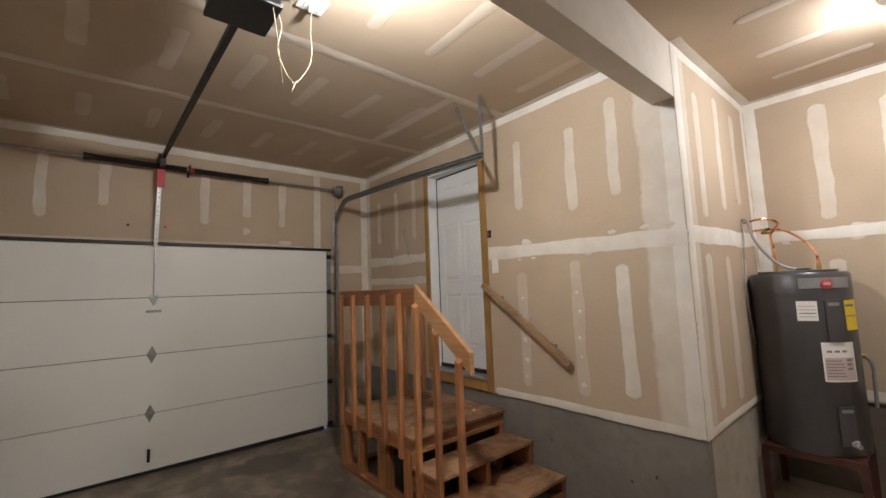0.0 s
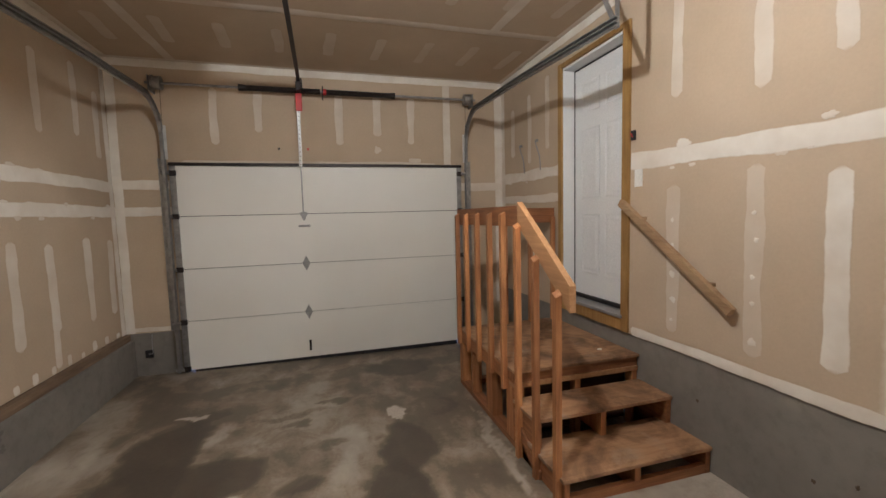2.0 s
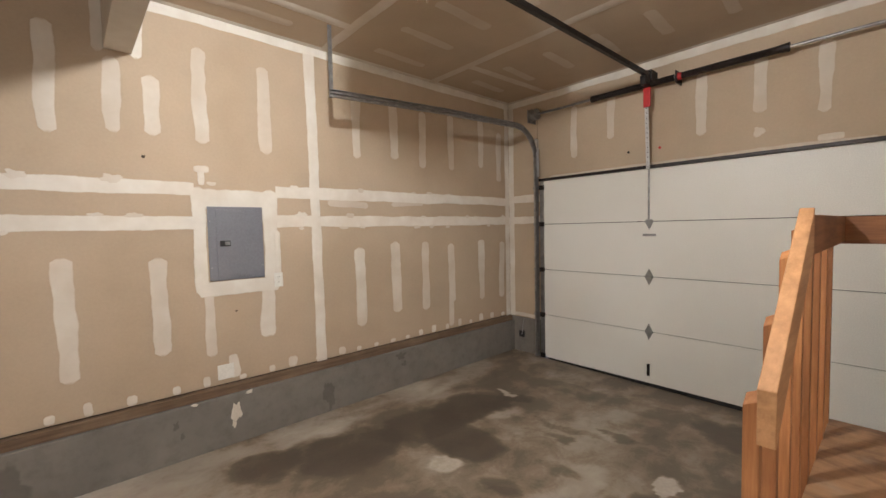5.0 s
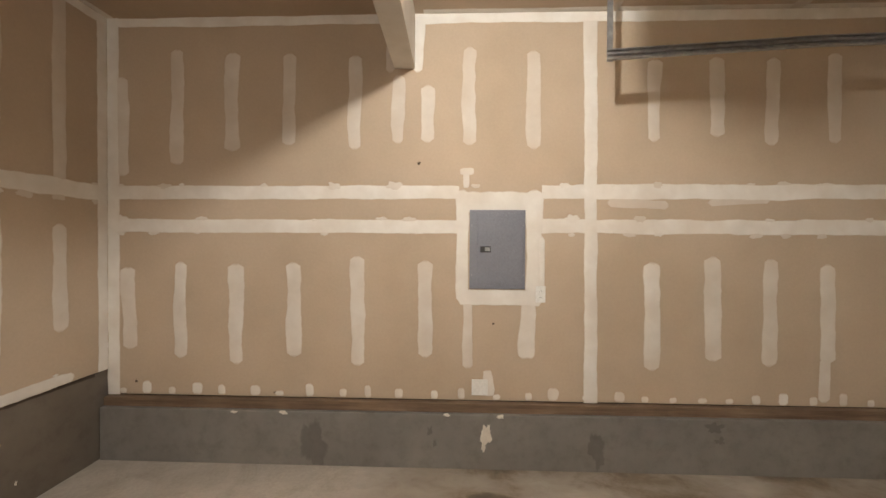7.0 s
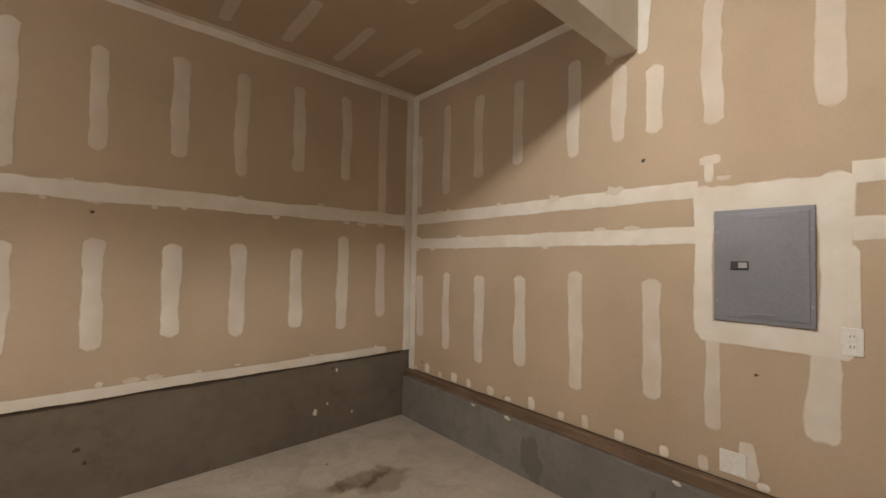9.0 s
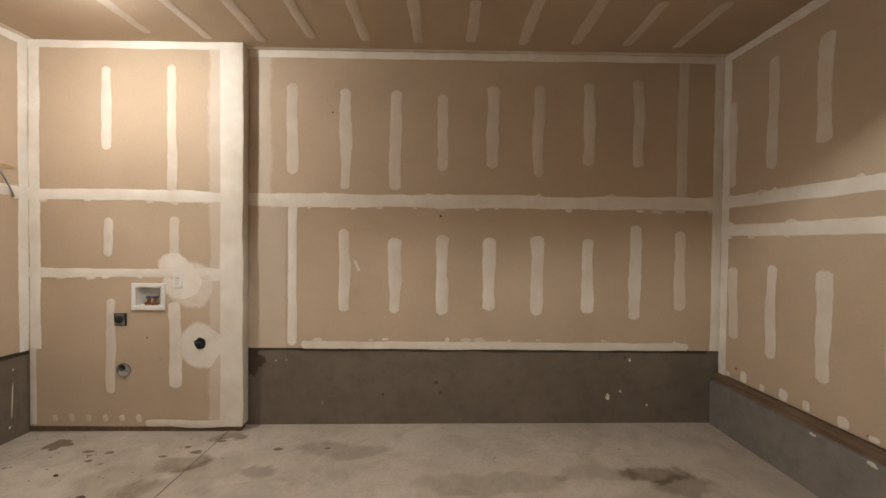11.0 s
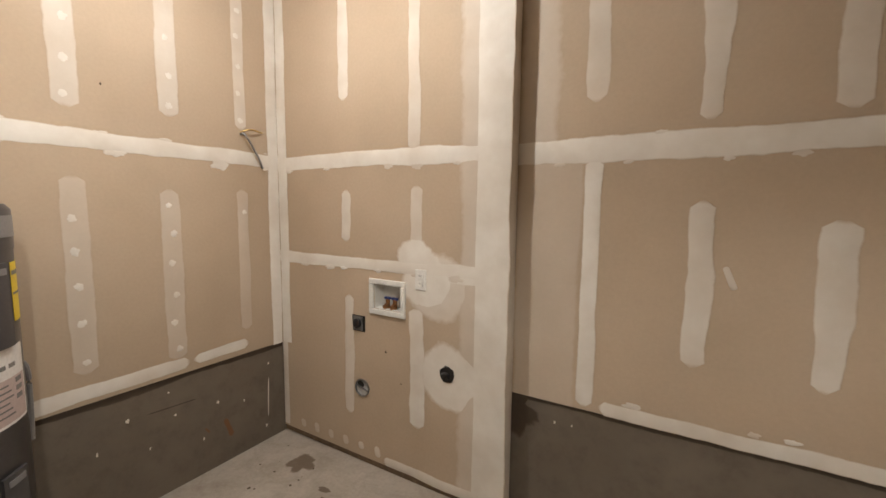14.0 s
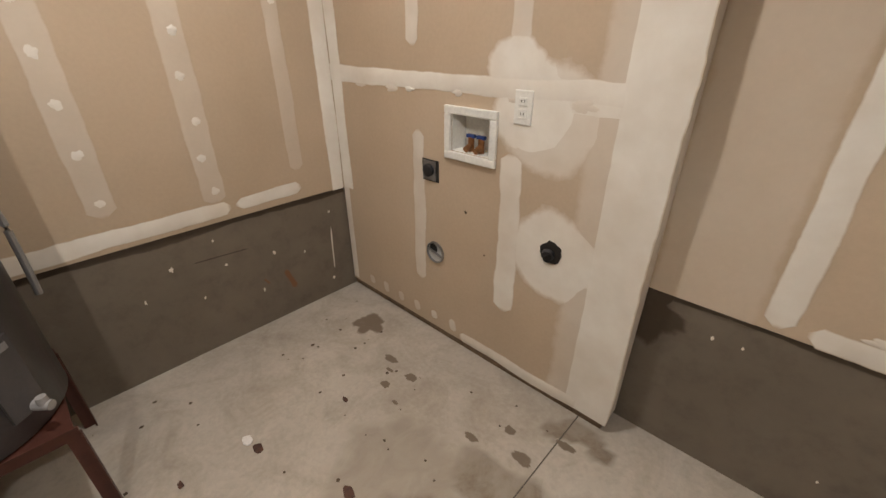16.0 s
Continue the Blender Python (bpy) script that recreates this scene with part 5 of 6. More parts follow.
# ---- porch steps ----
def porch_steps():
    xl, xr = 1.705, EAST + 0.008
    th = thing("porch_steps", (xl, 2.0, floor_z(xl)), "reddish lumber steps and landing with a slatted guard rail", "steps")
    base = Matrix.Translation(-th.location)

    def add(name, bm, mat, parent=th, lab="", smooth=False):
        bmesh.ops.transform(bm, verts=bm.verts, matrix=base)
        return part(name, bm, mat, parent, lab, smooth)

    def board(name, outline, x0, x1, mat, lab=""):
        """A board cut to an outline in the y-z plane."""
        bm = bmesh.new()
        near = [bm.verts.new((x0, y, z)) for y, z in outline]
        far = [bm.verts.new((x1, y, z)) for y, z in outline]
        n = len(outline)
        bm.faces.new(near)
        bm.faces.new(far[::-1])
        for k in range(n):
            bm.faces.new((near[k], far[k], far[(k + 1) % n], near[(k + 1) % n]))
        bmesh.ops.recalc_face_normals(bm, faces=bm.faces)
        bmesh.ops.bevel(bm, geom=bm.edges[:], offset=0.002, segments=1, affect="EDGES")
        return add(name, bm, mat, th, lab)

    f = floor_z(xl) - 0.002
    g = floor_z(xr) - 0.002
    D, T2, T1 = 0.562, 0.370, 0.178
    yf, yb = 2.62, 3.80
    add("landing_deck", box((xl - 0.004, yf - 0.022, D - 0.020), (xr, yb, D), 0.003), M_TREAD, lab="dirty plywood landing")
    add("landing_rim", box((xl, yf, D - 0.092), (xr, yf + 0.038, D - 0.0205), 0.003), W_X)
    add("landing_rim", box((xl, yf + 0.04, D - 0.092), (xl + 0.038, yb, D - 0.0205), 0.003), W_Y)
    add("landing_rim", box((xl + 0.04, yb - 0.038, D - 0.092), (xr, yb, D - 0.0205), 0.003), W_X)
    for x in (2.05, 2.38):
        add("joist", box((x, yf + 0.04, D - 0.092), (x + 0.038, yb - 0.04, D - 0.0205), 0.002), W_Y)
    # plates and studs under the landing
    add("front_plate", box((xl + 0.001, yf - 0.010, D - 0.127), (xr, yf + 0.078, D - 0.0925), 0.003), W_RAIL)
    add("side_plate", box((xl + 0.001, yf + 0.079, D - 0.127), (xl + 0.088, yb, D - 0.0925), 0.003), W_Y)
    add("bottom_plate", box((xl, yf - 0.02, f), (xl + 0.088, yb, f + 0.042), 0.003), W_Y)
    for y0, w in ((3.72, 0.08), (3.44, 0.045), (3.00, 0.13), (2.625, 0.12)):
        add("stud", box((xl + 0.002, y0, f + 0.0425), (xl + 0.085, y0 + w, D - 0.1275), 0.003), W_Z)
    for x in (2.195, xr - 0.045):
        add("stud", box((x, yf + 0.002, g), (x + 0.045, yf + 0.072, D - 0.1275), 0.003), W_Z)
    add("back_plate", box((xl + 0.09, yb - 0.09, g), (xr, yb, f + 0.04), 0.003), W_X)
    # two box steps
    for y0, y1, top, zb in ((2.30, yf - 0.012, T2, T1), (1.995, 2.40, T1, None)):
        add("tread", box((xl - 0.016, y0 - 0.014, top - 0.024), (xr, y1, top), 0.004), M_TREAD, lab="worn plywood tread")
        add("stringer", box((xl, y0, f), (xl + 0.034, yf - 0.021, top - 0.0245), 0.002), W_Y)
        add("stringer", box((xr - 0.036, y0, g), (xr, yf - 0.011, top - 0.0245), 0.002), W_Y)
        cx = 2.195
        add("divider", box((cx - 0.02, y0 + 0.004, g if zb is None else zb + 0.0005), (cx + 0.02, y0 + 0.26 if zb is None else yf - 0.02, top - 0.0245), 0.002), W_Z)
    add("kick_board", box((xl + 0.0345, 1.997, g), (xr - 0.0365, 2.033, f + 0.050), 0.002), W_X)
    # boards closing the backs of the step boxes, inner shade painted into their colour
    add("back_board", box((xl + 0.0345, 2.585, T1 + 0.001), (xr - 0.0365, 2.598, T2 - 0.0245)), W_BACK_SHADE, lab="red-brown inner board, darkened for the shade in the box")
    add("back_board", box((xl + 0.0345, 2.27, g), (xr - 0.0365, 2.285, T1 - 0.0245)), W_BACK_SHADE, lab="red-brown inner board, darkened for the shade in the box")
    add("back_board", box((xl + 0.089, 2.76, g), (xr, 2.775, D - 0.128)), W_BACK_SHADE, lab="red-brown inner board, darkened for the shade in the box")
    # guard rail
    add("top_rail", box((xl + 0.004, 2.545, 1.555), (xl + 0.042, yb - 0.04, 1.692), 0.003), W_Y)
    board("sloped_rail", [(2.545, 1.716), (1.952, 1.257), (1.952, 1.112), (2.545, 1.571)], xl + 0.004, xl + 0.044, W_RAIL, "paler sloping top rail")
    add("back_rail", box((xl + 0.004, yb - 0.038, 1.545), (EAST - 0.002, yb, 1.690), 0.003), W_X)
    bw = 0.038
    low = D - 0.135
    for y, top, foot in ((3.735, 1.655, low), (3.49, 1.655, low), (3.225, 1.655, low), (2.965, 1.655, low), (2.73, 1.655, low - 0.03), (2.505, 1.572, f), (2.272, 1.385, f), (2.035, 1.215, f)):
        bm = box((xl - 0.038, y - bw / 2, foot), (xl - 0.0005, y + bw / 2, top), 0.002)
        for v in bm.verts:
            if v.co.z > top - 0.01:
                v.co.z += 0.010 * (v.co.x - xl) / bw * 2 + (0.012 * (v.co.y - y) / bw * 2 if y < 2.6 else 0.0)
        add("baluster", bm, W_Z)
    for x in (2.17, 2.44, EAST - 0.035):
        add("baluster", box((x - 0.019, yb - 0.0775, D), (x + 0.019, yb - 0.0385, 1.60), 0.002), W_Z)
    board("skirt_board", [(2.60, 0.30), (2.60, 0.20), (2.29, f + 0.002), (2.24, f + 0.002), (2.24, f + 0.055)], xl - 0.016, xl - 0.0005, W_Y)
    return th


porch_steps()


def wall_handrail():
    th = thing("handrail", (EAST - 0.06, 2.3, 1.42), "sloping raw lumber handrail fixed to the drywall", "handrail")
    bm = sweep([(0, 0.43, 0.283), (0, -0.465, -0.362)], 0.020, 0.025, (1, 0, 0))
    part("rail", bm, W_HAND, th)
    for y, z in ((0.25, 0.185), (-0.30, -0.21)):
        part("spacer_block", box((0.0205, y - 0.018, z - 0.035), (0.06, y + 0.018, z - 0.012), 0.003), W_HAND, th)


wall_handrail()


# ---- boxes, plates and pipes on the walls ----
def plate(name, face, u, v, w, h, label, category, mat=None, toggle="switch"):
    o = on(face, u, v)
    a, b, n = (Vector(q) for q in FACES[face][1:])
    m = Matrix((a, b, n)).transposed().to_4x4()
    th = thing(name, o, label, category)
    th.matrix_basis = Matrix.Translation(o) @ m
    part("cover_plate", box((-w / 2, -h / 2, 0.0005), (w / 2, h / 2, 0.008), 0.003), mat or M_PLASTIC, th)
    if toggle == "switch":
        part("rocker", box((-0.017, -0.033, 0.008), (0.017, 0.033, 0.011), 0.002), M_PLASTIC, th)
    elif toggle == "outlet":
        for k in (-1, 1):
            s = part("socket", box((-0.016, k * 0.022 - 0.014, 0.008), (0.016, k * 0.022 + 0.014, 0.0105), 0.003), M_PLASTIC, th)
            for dx in (-0.006, 0.006):
                part("slot", box((dx - 0.0012, k * 0.022 - 0.004, 0.0106), (dx + 0.0012, k * 0.022 + 0.006, 0.0112)), M_HOLE, s)
    return th


plate("light_switch", "east", 2.615, 1.875, 0.075, 0.125, "white rocker switch plate beside the house door", "switch")
plate("outlet", "west", 1.945, 1.275, 0.07, 0.118, "white double outlet beside the breaker panel", "outlet", None, "outlet")
plate("blank_plate", "west", 1.515, 0.60, 0.115, 0.115, "white blank cover plate near the sill", "cover plate", None, "")
plate("laundry_outlet", "laundry", 3.155, 1.285, 0.075, 0.12, "white outlet beside the washer box", "outlet", None, "outlet")


def door_button():
    th = thing("door_button", (EAST, 2.665, 2.19), "small dark junction box with a wire end", "junction box")
    part("case", box((-0.02, -0.018, -0.035), (-0.0005, 0.018, 0.035), 0.003), M_BLACK, th)
    part("wire", tube([(-0.02, 0, 0.0), (-0.045, -0.012, 0.01), (-0.035, -0.02, -0.02)], 0.003, 6), M_RED, th, smooth=True)


door_button()


def breaker_panel():
    y0, y1, z0, z1 = 1.437, 1.833, 1.311, 1.876
    th = thing("breaker_panel", (WEST, (y0 + y1) / 2, z0), "flush grey steel breaker panel with a closed door", "electrical panel")
    base = Matrix.Translation(-th.location)

    def add(name, bm, mat, parent=th, lab=""):
        bmesh.ops.transform(bm, verts=bm.verts, matrix=base)
        return part(name, bm, mat, parent, lab)

    add("trim_frame", box((WEST + 0.0005, y0, z0), (WEST + 0.013, y1, z1), 0.003), M_PANEL)
    d = add("door", box((WEST + 0.0135, y0 + 0.055, z0 + 0.025), (WEST + 0.018, y1 - 0.02, z1 - 0.022), 0.002), M_PANEL)
    lt = add("latch", box((WEST + 0.0182, y0 + 0.075, z0 + 0.262), (WEST + 0.0245, y0 + 0.15, z0 + 0.305), 0.002), M_BLACK, d, "black slide latch")
    add("latch_tab", box((WEST + 0.0246, y0 + 0.108, z0 + 0.270), (WEST + 0.0275, y0 + 0.145, z0 + 0.297), 0.001), M_GALV, d)
    for z in (z0 + 0.045, z1 - 0.042):
        add("pressed_rib", box((WEST + 0.0182, y0 + 0.13, z - 0.005), (WEST + 0.0205, y1 - 0.13, z + 0.005), 0.001), M_PANEL, d)
    for y, z in ((y0 + 0.015, z1 - 0.11), (y0 + 0.015, z0 + 0.10), (y1 - 0.01, z1 - 0.11), (y1 - 0.01, z0 + 0.10), ):
        add("screw", cyl((WEST + 0.013, y, z), (WEST + 0.016, y, z), 0.005, seg=10), M_GALV)


breaker_panel()


def washer_box():
    y = LAUNDRY
    x0, x1, z0, z1 = 3.263, 3.541, 1.036, 1.261
    th = thing("washer_box", ((x0 + x1) / 2, y, z0), "white recessed washer supply box with two taps", "washer box")
    base = Matrix.Translation(-th.location)

    def add(name, bm, mat, parent=th, lab="", smooth=False):
        bmesh.ops.transform(bm, verts=bm.verts, matrix=base)
        return part(name, bm, mat, parent, lab, smooth)

    t = 0.034
    for lo, hi in (((x0, z0), (x1, z0 + t)), ((x0, z1 - t), (x1, z1)), ((x0, z0 + t), (x0 + t, z1 - t)), ((x1 - t, z0 + t), (x1, z1 - t))):
        add("flange", box((lo[0], y + 0.0005, lo[1]), (hi[0], y + 0.016, hi[1]), 0.005), M_PLASTIC)
    d = y - 0.09
    add("back", box((x0 + t + 0.002, d - 0.003, z0 + t + 0.002), (x1 - t - 0.002, d, z1 - t - 0.002)), M_PLASTIC)
    for lo, hi in (((x0 + t + 0.0005, z0 + t + 0.0005), (x1 - t - 0.0005, z0 + t + 0.0025)), ((x0 + t + 0.0005, z1 - t - 0.0025), (x1 - t - 0.0005, z1 - t - 0.0005)), ((x0 + t + 0.0005, z0 + t + 0.003), (x0 + t + 0.0025, z1 - t - 0.003)), ((x1 - t - 0.0025, z0 + t + 0.003), (x1 - t - 0.0005, z1 - t - 0.003))):
        add("side", box((lo[0], d, lo[1]), (hi[0], y, hi[1])), M_PLASTIC)
    y -= 0.05
    for x in (3.375, 3.43):
        v = add("tap", cyl((x, y + 0.012, z0 + t), (x, y + 0.012, z0 + t + 0.064), 0.014, seg=12), M_TAP, lab="bronze tap", smooth=True)
        add("tap_outlet", cyl((x, y + 0.012, z0 + t + 0.03), (x, y + 0.05, z0 + t + 0.015), 0.013, seg=12), M_TAP, v, smooth=True)
        add("tap_handle", box((x - 0.022, y + 0.004, z0 + t + 0.06), (x + 0.022, y + 0.022, z0 + t + 0.076), 0.004), M_BLUE, v, "blue lever handle")


washer_box()


def dryer_socket():
    th = thing("dryer_socket", (3.64, LAUNDRY, 0.953), "black dryer socket in an open steel box", "outlet")
    part("box_gap", box((-0.054, 0.0005, -0.052), (0.054, 0.003, 0.052), 0.001), M_HOLE, th)
    part("face_plate", box((-0.036, 0.003, -0.047), (0.044, 0.0065, 0.047), 0.001), M_GALV, th)
    part("receptacle", lathe([(0.03, 0.0), (0.03, 0.016), (0.024, 0.02)], (0, 0, 0), 24), M_BLACK, th, smooth=True)
    th.children[-1].rotation_euler = (radians(-90), 0, 0)
    th.children[-1].location = (0.004, 0.0065, 0.002)


dryer_socket()


def dryer_vent():
    th = thing("dryer_vent", (3.612, LAUNDRY, 0.525), "round galvanised dryer vent collar in the drywall", "vent")
    bm = bmesh.new()
    n = 32
    rings = []
    for r, d in ((0.058, 0.0008), (0.058, 0.012), (0.053, 0.012), (0.053, 0.0012)):
        rings.append([bm.verts.new((r * math.cos(2 * math.pi * k / n), d, r * math.sin(2 * math.pi * k / n))) for k in range(n)])
    for A, Bn in zip(rings, rings[1:]):
        for k in range(n):
            bm.faces.new((A[k], Bn[k], Bn[(k + 1) % n], A[(k + 1) % n]))
    bmesh.ops.recalc_face_normals(bm, faces=bm.faces)
    part("collar", bm, M_GALV, th, smooth=True)
    part("duct_inside", cyl((0, 0.0008, 0), (0, 0.0025, 0), 0.052, seg=32), M_ZINC, th)
    part("dark_duct", cyl((0.014, 0.0026, 0.018), (0.014, 0.0034, 0.018), 0.027, seg=28), M_HOLE, th)
    part("damper", sweep([(-0.05, 0.006, -0.014), (0.05, 0.006, 0.014)], 0.006, 0.003, (0, 1, 0)), M_GALV, th)


dryer_vent()


def drain_hole():
    th = thing("drain_stub", (2.972, LAUNDRY, 0.757), "black drain pipe in a ragged drywall hole", "pipe")
    bm = bmesh.new()
    ring = [bm.verts.new((0.047 * (1 + 0.25 * noise.noise((math.cos(a) * 2, math.sin(a) * 2, 3))) * math.cos(a), 0.0062, 0.047 * (1 + 0.3 * noise.noise((math.cos(a) * 2, math.sin(a) * 2, 3))) * math.sin(a))) for a in [2 * math.pi * k / 24 for k in range(24)]]
    back = [bm.verts.new((v.co.x, 0.0006, v.co.z)) for v in ring]
    bm.faces.new(ring)
    for k in range(24):
        bm.faces.new((ring[k], back[k], back[(k + 1) % 24], ring[(k + 1) % 24]))
    bmesh.ops.recalc_face_normals(bm, faces=bm.faces)
    part("ragged_hole", bm, M_HOLE, th)
    part("pipe_end", cyl((0.008, 0.006, -0.004), (0.004, 0.022, -0.012), 0.026, 0.026, 20), M_BLACK, th, smooth=True)
    part("pipe_bore", cyl((0.004, 0.0222, -0.012), (0.004, 0.0232, -0.0122), 0.019, seg=18), M_HOLE, th)


drain_hole()


def hose_stub():
    """Short wire loop on the alcove wall by the corner."""
    th = thing("pipe_stub", (ALCOVE, -0.86, 2.15), "bent bare pipe stub hanging from the drywall", "pipe")
    part("stub", tube([(-0.001, 0.02, 0.02), (-0.03, 0.02, 0.025), (-0.045, -0.01, -0.02), (-0.035, -0.08, -0.12), (-0.03, -0.115, -0.19)], 0.007), M_GALV, th, smooth=True)
    part("clip", tube([(-0.012, 0.03, 0.03), (-0.035, -0.03, 0.055), (-0.012, -0.13, 0.05)], 0.005), M_BRASS, th, smooth=True)


hose_stub()


def wire_tail(y):
    th = thing("wire_tail", (EAST, y, 2.35), "loose cable end bent down from the drywall", "cable", "cable ends by the house door")
    part("cable", tube([(-0.001, 0.08, 0.06), (-0.05, 0.03, 0.05), (-0.06, -0.01, -0.01), (-0.03, -0.02, -0.12), (-0.025, -0.03, -0.26)], 0.006), M_GREYHOSE, th, smooth=True)
    part("staple", box((-0.012, 0.055, 0.045), (-0.0005, 0.10, 0.075), 0.002), M_GALV, th)


wire_tail(4.38)
wire_tail(4.02)


def corner_box():
    th = thing("sensor_box", (-1.32, NORTH - 0.015, 0.28), "dark outlet box with loose wires on the concrete", "junction box")
    part("case", box((-0.035, -0.03, -0.04), (0.035, -0.0005, 0.04), 0.004), M_BLACK, th)
    part("wire", tube([(0, -0.03, 0), (0.05, -0.07, 0.02), (0.04, -0.05, 0.10), (0.03, -0.004, 0.20)], 0.004, 6), M_GREYHOSE, th, smooth=True)


corner_box()
for x in (0.055, 0.36):
    b = thing("bolt_head", (x, NORTH, 2.42), "small bolt head stuck in the drywall header", "bolt", "loose bolts")
    part("head", cyl((0, -0.012, 0), (0, -0.0005, 0), 0.013, seg=6), M_DARKSTEEL if x < 0.2 else M_RED, b)


# ---- water heater ----
def water_heater():
    cx, cy, r = 4.03, 0.645, 0.298
    z0, z1 = 0.425, 1.70
    th = thing("water_heater", (cx, cy, z0), "dark grey electric water heater with labels, on a steel stand", "water heater")
    body = part("tank", lathe([(0.15, 0.0), (r - 0.01, 0.0), (r, 0.012), (r, z1 - z0 - 0.16)], (0, 0, 0), 64), M_HEATER, th, smooth=True)
    top = part("top_cap", lathe([(r + 0.003, z1 - z0 - 0.16), (r + 0.003, z1 - z0 - 0.02), (r - 0.012, z1 - z0), (0.02, z1 - z0 + 0.006)], (0, 0, 0), 64), M_HEATER, th, smooth=True)
    part("rim", lathe([(r - 0.06, z1 - z0 + 0.002), (r - 0.055, z1 - z0 + 0.018), (r - 0.08, z1 - z0 + 0.02)], (0, 0, 0), 48), M_GALV, th, "pale rim on the lid", True)

    def curved(name, a0, a1, v0, v1, mat, parent, lift, label=""):
        bm = bmesh.new()
        n = 10
        cols = []
        for k in range(n + 1):
            a = radians(a0 + (a1 - a0) * k / n)
            cols.append([bm.verts.new(((r + q) * math.cos(a), (r + q) * math.sin(a), v)) for q, v in ((lift, v0), (lift, v1), (0.0005, v1), (0.0005, v0))])
        for A, Bn in zip(cols, cols[1:]):
            for k in range(4):
                bm.faces.new((A[k], A[(k + 1) % 4], Bn[(k + 1) % 4], Bn[k]))
        bm.faces.new(cols[0][::-1])
        bm.faces.new(cols[-1])
        bmesh.ops.recalc_face_normals(bm, faces=bm.faces)
        return part(name, bm, mat, parent, label, True)

    h = z1 - z0
    # angles: 189 degrees looks back at the room's middle
    curved("badge_band", 189, 252, h - 0.115, h - 0.04, M_HTOP, th, 0.006, "lighter grey band under the lid")
    ob = part("round_badge", lathe([(0.038, 0.0), (0.038, 0.004), (0.034, 0.006)], (0, 0, 0), 28), M_BADGE, th, "round red badge", True)
    part("badge_mark", box((-0.022, -0.007, 0.0062), (0.022, 0.009, 0.0072), 0.0004), M_PINK, ob)
    part("badge_mark", box((-0.014, 0.012, 0.0062), (0.016, 0.018, 0.0072), 0.0004), M_INK, ob)
    a = radians(219)
    ob.matrix_basis = Matrix.Translation(((r + 0.006) * math.cos(a), (r + 0.006) * math.sin(a), h - 0.085)) @ Vector((math.cos(a), math.sin(a), 0)).to_track_quat("Z", "Y").to_matrix().to_4x4()
    lab = curved("upper_label", 184, 206, h - 0.345, h - 0.205, M_LABEL, th, 0.0015, "white instruction label")
    for k in range(4):
        curved("print_line", 186, 204, h - 0.245 - 0.025 * k, h - 0.238 - 0.025 * k, M_INK if k == 2 else M_PINK, lab, 0.0022)
    low = curved("rating_label", 205, 246, h - 0.765, h - 0.495, M_LABEL, th, 0.0015, "large white rating label")
    curved("print_panel", 207, 244, h - 0.755, h - 0.60, M_PINK, low, 0.0022)
    for k in range(6):
        curved("print_line", 208, 226 + 2 * (k % 3), h - 0.625 - 0.021 * k, h - 0.619 - 0.021 * k, M_INK, low, 0.0028)
    for k in range(3):
        curved("warning_mark", 233, 240, h - 0.625 - 0.03 * k, h - 0.608 - 0.03 * k, M_INK, low, 0.0029)
        curved("print_line", 210 + 9 * k, 216 + 9 * k, h - 0.565, h - 0.550, M_INK, low, 0.0024)
    yl = curved("energy_label", 240, 268, h - 0.415, h - 0.205, M_YELLOW, th, 0.0016, "yellow energy label")
    curved("print_line", 241, 260, h - 0.25, h - 0.235, M_INK, yl, 0.0023)
    curved("print_line", 241, 262, h - 0.32, h - 0.312, M_INK, yl, 0.0023)
    for v0, v1 in ((h - 0.49, h - 0.20), (h - 1.19, h - 0.93)):
        c = curved("element_cover", 214, 233, v0, v1, M_HEATER, th, 0.012, "raised dark element cover")
        curved("cover_lip", 217, 230, v1 - 0.04, v1 - 0.018, M_HTOP, c, 0.015)
    b = radians(226)
    d = part("drain_valve", cyl(((r - 0.004) * math.cos(b), (r - 0.004) * math.sin(b), 0.10), ((r + 0.06) * math.cos(b), (r + 0.06) * math.sin(b), 0.095), 0.018, 0.016, 16), M_GREYHOSE, th, "grey plastic drain valve", True)
    part("valve_knob", cyl(((r + 0.04) * math.cos(b), (r + 0.04) * math.sin(b), 0.10), ((r + 0.04) * math.cos(b), (r + 0.04) * math.sin(b), 0.13), 0.016, 0.014, 12), M_GREYHOSE, d, smooth=True)
    part("relief_valve", cyl((0.12, -r + 0.06, h - 0.62), (0.12, -r - 0.02, h - 0.62), 0.014, seg=12), M_BRASS, th, smooth=True)
    part("relief_pipe", tube([(0.12, -r + 0.02, h - 0.62), (0.12, -r - 0.035, h - 0.66), (0.12, -r - 0.04, h - 0.80), (0.12, -r - 0.035, h - 0.98)], 0.011), M_HTOP, th, smooth=True)
    part("junction_cover", box((-0.14, -0.10, h + 0.004), (-0.06, -0.02, h + 0.035), 0.006), M_BLACK, th)
    for x, y in ((-0.07, 0.10), (-0.03, -0.14)):
        part("nipple", cyl((x, y, h), (x, y, h + 0.07), 0.014, seg=14), M_BRASS, th, smooth=True)
    L = Vector(th.location)
    loc = lambda *p: Vector(p) - L
    part("cold_pipe", tube([loc(cx - 0.07, cy + 0.10, z1 + 0.05), loc(cx - 0.06, cy + 0.11, z1 + 0.16), loc(4.10, 0.78, z1 + 0.22), loc(4.16, 0.80, z1 + 0.33), loc(4.12, 0.74, z1 + 0.42), loc(4.05, 0.82, z1 + 0.46), loc(4.02, STUB - 0.002, z1 + 0.44)], 0.009), M_COPPER, th, smooth=True)
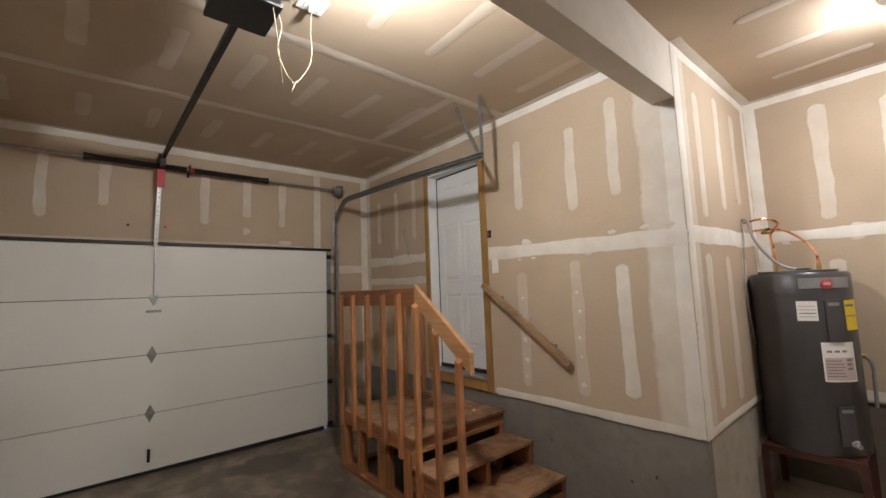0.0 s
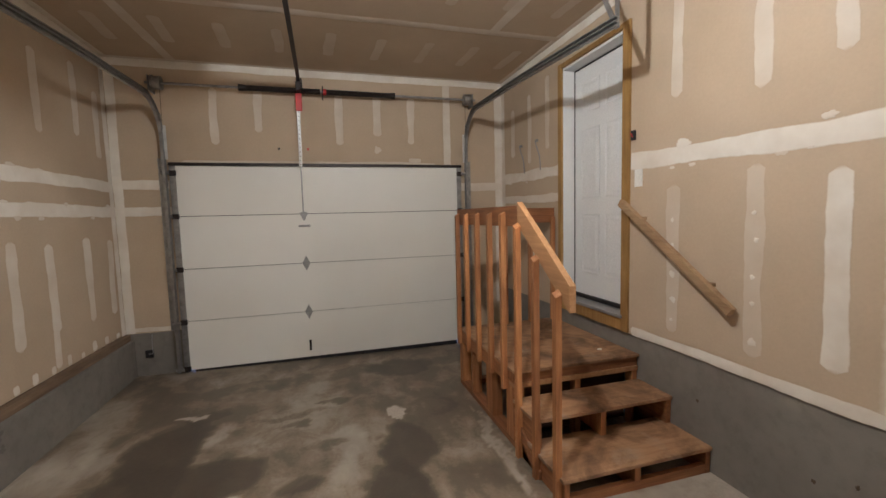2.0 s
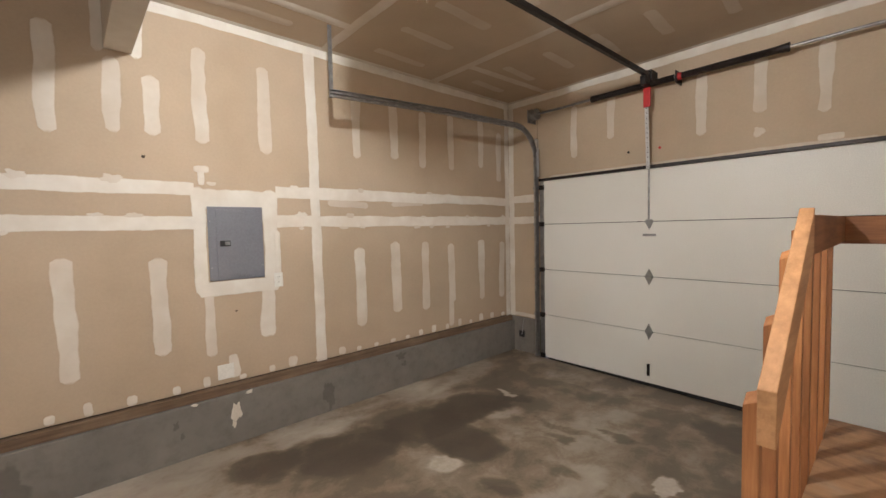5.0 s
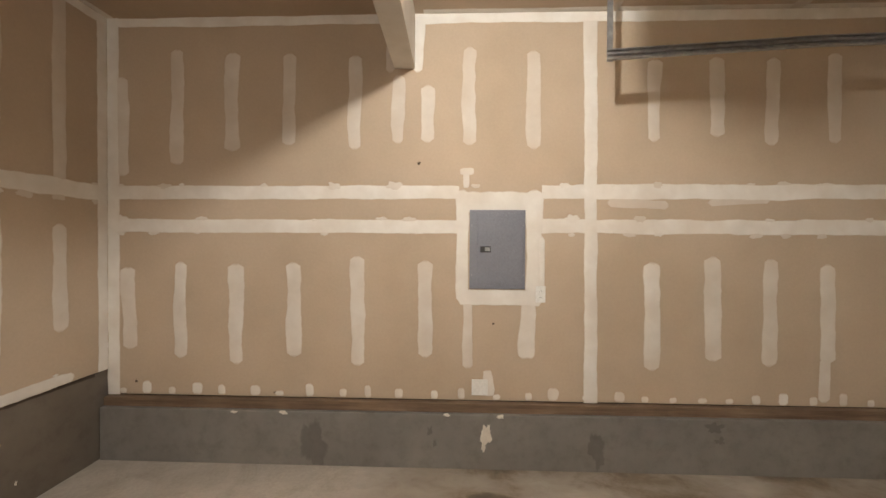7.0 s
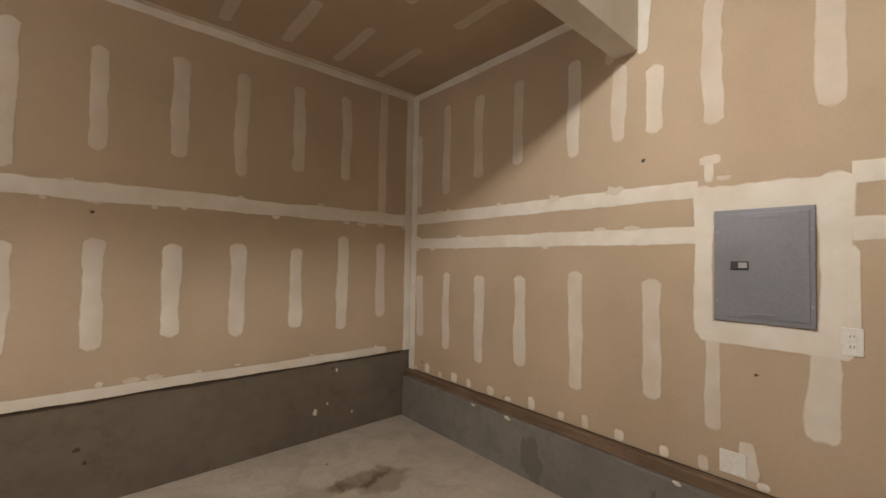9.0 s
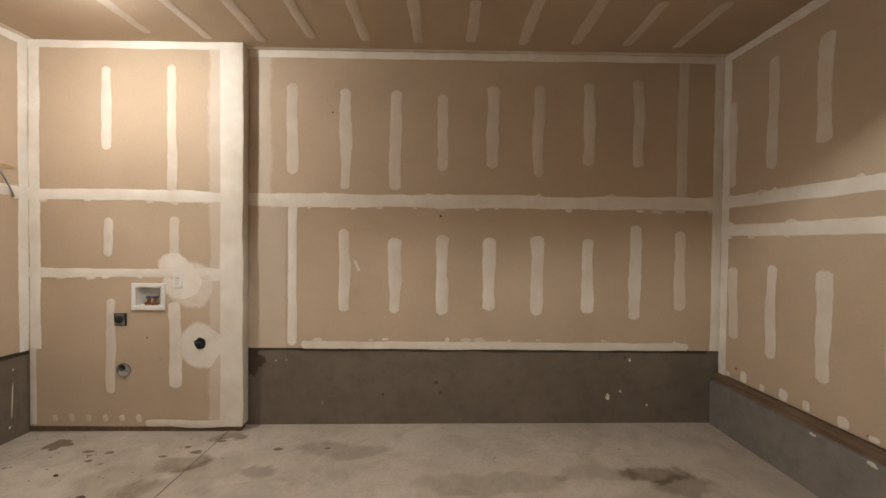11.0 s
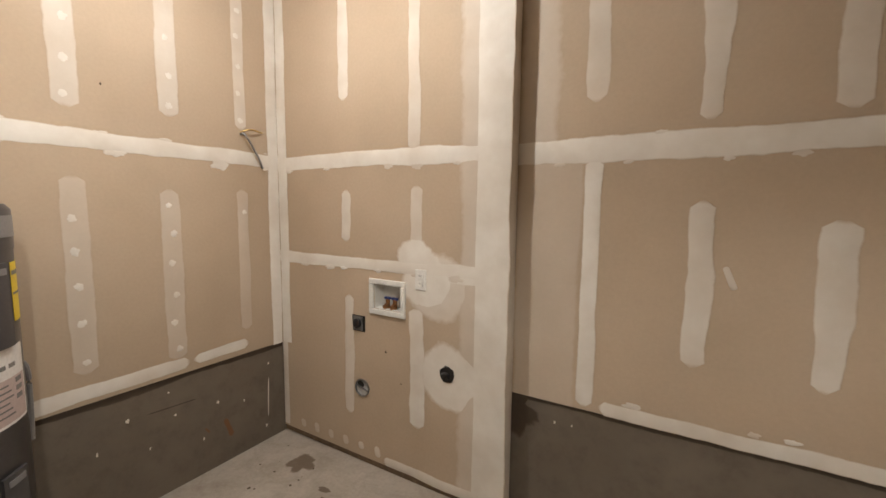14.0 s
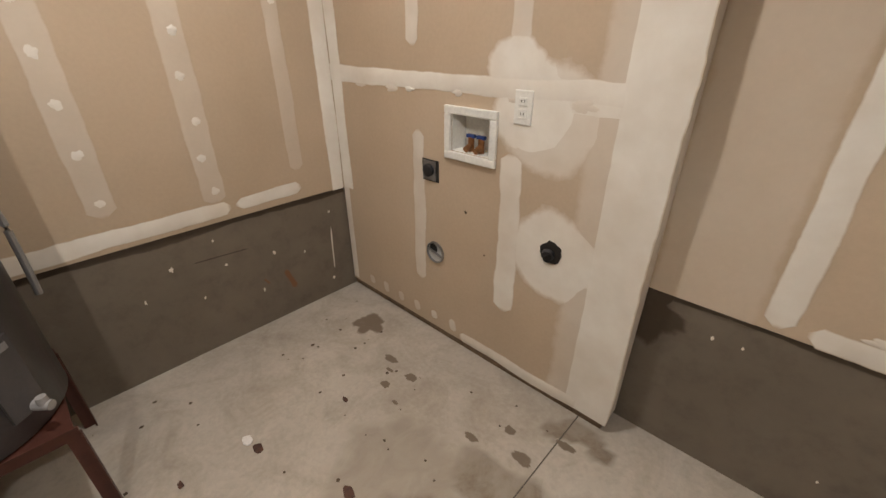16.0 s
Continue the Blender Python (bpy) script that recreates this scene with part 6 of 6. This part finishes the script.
    part("hot_pipe", tube([loc(cx - 0.03, cy - 0.14, z1 + 0.05), loc(cx - 0.02, cy - 0.13, z1 + 0.14), loc(4.05, 0.58, z1 + 0.25), loc(4.12, 0.70, z1 + 0.35), loc(4.22, 0.82, z1 + 0.385), loc(4.30, STUB - 0.002, z1 + 0.39)], 0.009), M_COPPER, th, smooth=True)
    v = part("shutoff_valve", cyl(loc(4.14, 0.86, z1 + 0.36), loc(4.15, 0.80, z1 + 0.355), 0.02, seg=14), M_BRASS, th, smooth=True)
    part("valve_lever", box(loc(4.10, 0.80, z1 + 0.375), loc(4.19, 0.82, z1 + 0.385), 0.003), M_BLACK, v)
    part("conduit", tube([loc(3.98, STUB - 0.002, z1 + 0.46), loc(3.93, 0.90, z1 + 0.44), loc(3.90, 0.86, z1 + 0.28), loc(3.90, 0.74, z1 + 0.09), loc(3.94, 0.63, z1 + 0.03), loc(3.97, 0.58, z1 + 0.025)], 0.011), M_GREYHOSE, th, "grey flexible conduit", True)
    part("thin_cable", tube([loc(3.96, STUB - 0.002, z1 + 0.44), loc(3.90, 0.93, z1 + 0.30), loc(3.84, 0.935, z1 + 0.05), loc(3.85, 0.935, z1 - 0.30), loc(3.90, 0.93, z1 - 0.55)], 0.004, 6), M_GREYHOSE, th, smooth=True)
    return th


water_heater()


def heater_stand():
    cx, cy, s, top = 4.025, 0.645, 0.262, 0.425
    th = thing("heater_stand", (cx, cy, floor_z(cx)), "rust-red steel angle stand under the water heater", "stand")
    f = floor_z(cx)
    for sx in (-1, 1):
        for sy in (-1, 1):
            bm = box((sx * s - 0.003, sy * s - 0.02, -0.004), (sx * s + 0.003, sy * s + 0.02, top - f - 0.04), 0.001)
            add_box(bm, (sx * s - 0.02, sy * s - 0.003 + sy * 0.02, -0.004), (sx * s + 0.02, sy * s + 0.003 + sy * 0.02, top - f - 0.04))
            part("leg", bm, M_STAND, th)
    for sx in (-1, 1):
        part("side_rail", box((sx * s - 0.004, -s - 0.02, top - f - 0.05), (sx * s + 0.004, s + 0.02, top - f - 0.006), 0.001), M_STAND, th)
        part("end_rail", box((-s + 0.005, sx * s - 0.004, top - f - 0.05), (s - 0.005, sx * s + 0.004, top - f - 0.006), 0.001), M_STAND, th)
    part("shelf", box((-s - 0.012, -s - 0.012, top - f - 0.0055), (s + 0.012, s + 0.012, top - f - 0.001), 0.001), M_STAND, th)


heater_stand()


# ---- litter on the slab ----
def scrap(name, x, y, r, mat, label, category, turn):
    bm = bmesh.new()
    n = 9
    z = floor_z(x) + 0.002
    ring = [bm.verts.new((x + r * (0.6 + 0.5 * noise.noise((k * 1.3, r * 90, 2))) * math.cos(k * 0.698 + turn) * 1.7, y + r * (0.6 + 0.5 * noise.noise((k * 1.7, r * 70, 4))) * math.sin(k * 0.698 + turn), z + 0.006 + 0.006 * noise.noise((k, x, y)))) for k in range(n)]
    bm.faces.new(ring)
    ext = bmesh.ops.extrude_face_region(bm, geom=bm.faces[:])
    for v in ext["geom"]:
        if isinstance(v, bmesh.types.BMVert):
            v.co.z -= 0.005
    bmesh.ops.recalc_face_normals(bm, faces=bm.faces)
    ob = part(name, bm, mat)
    return tagged(ob, label, category)


scrap("paper_scrap", 3.70, -0.06, 0.03, M_LABEL, "small torn white paper scrap on the slab", "litter", 0.4)
scrap("leaf", 3.63, -0.075, 0.028, M_LEAF, "curled dark dead leaf on the slab", "leaf", 0.2)
scrap("leaf", 3.20, -0.22, 0.03, M_LEAF, "torn reddish dead leaf on the slab", "leaf", 1.6)
scrap("leaf", 3.69, 0.20, 0.018, M_LEAF, "tiny dark leaf fragment on the slab", "leaf", 0.9)
scrap("leaf", 3.58, -0.47, 0.016, M_LEAF, "tiny dark leaf fragment on the slab", "leaf", 2.4)
scrap("wood_chip", 2.52, 2.78, 0.022, M_DROPS, "pale chip lying on the landing", "litter", 0.3).location.z = 0.562 - floor_z(2.52)
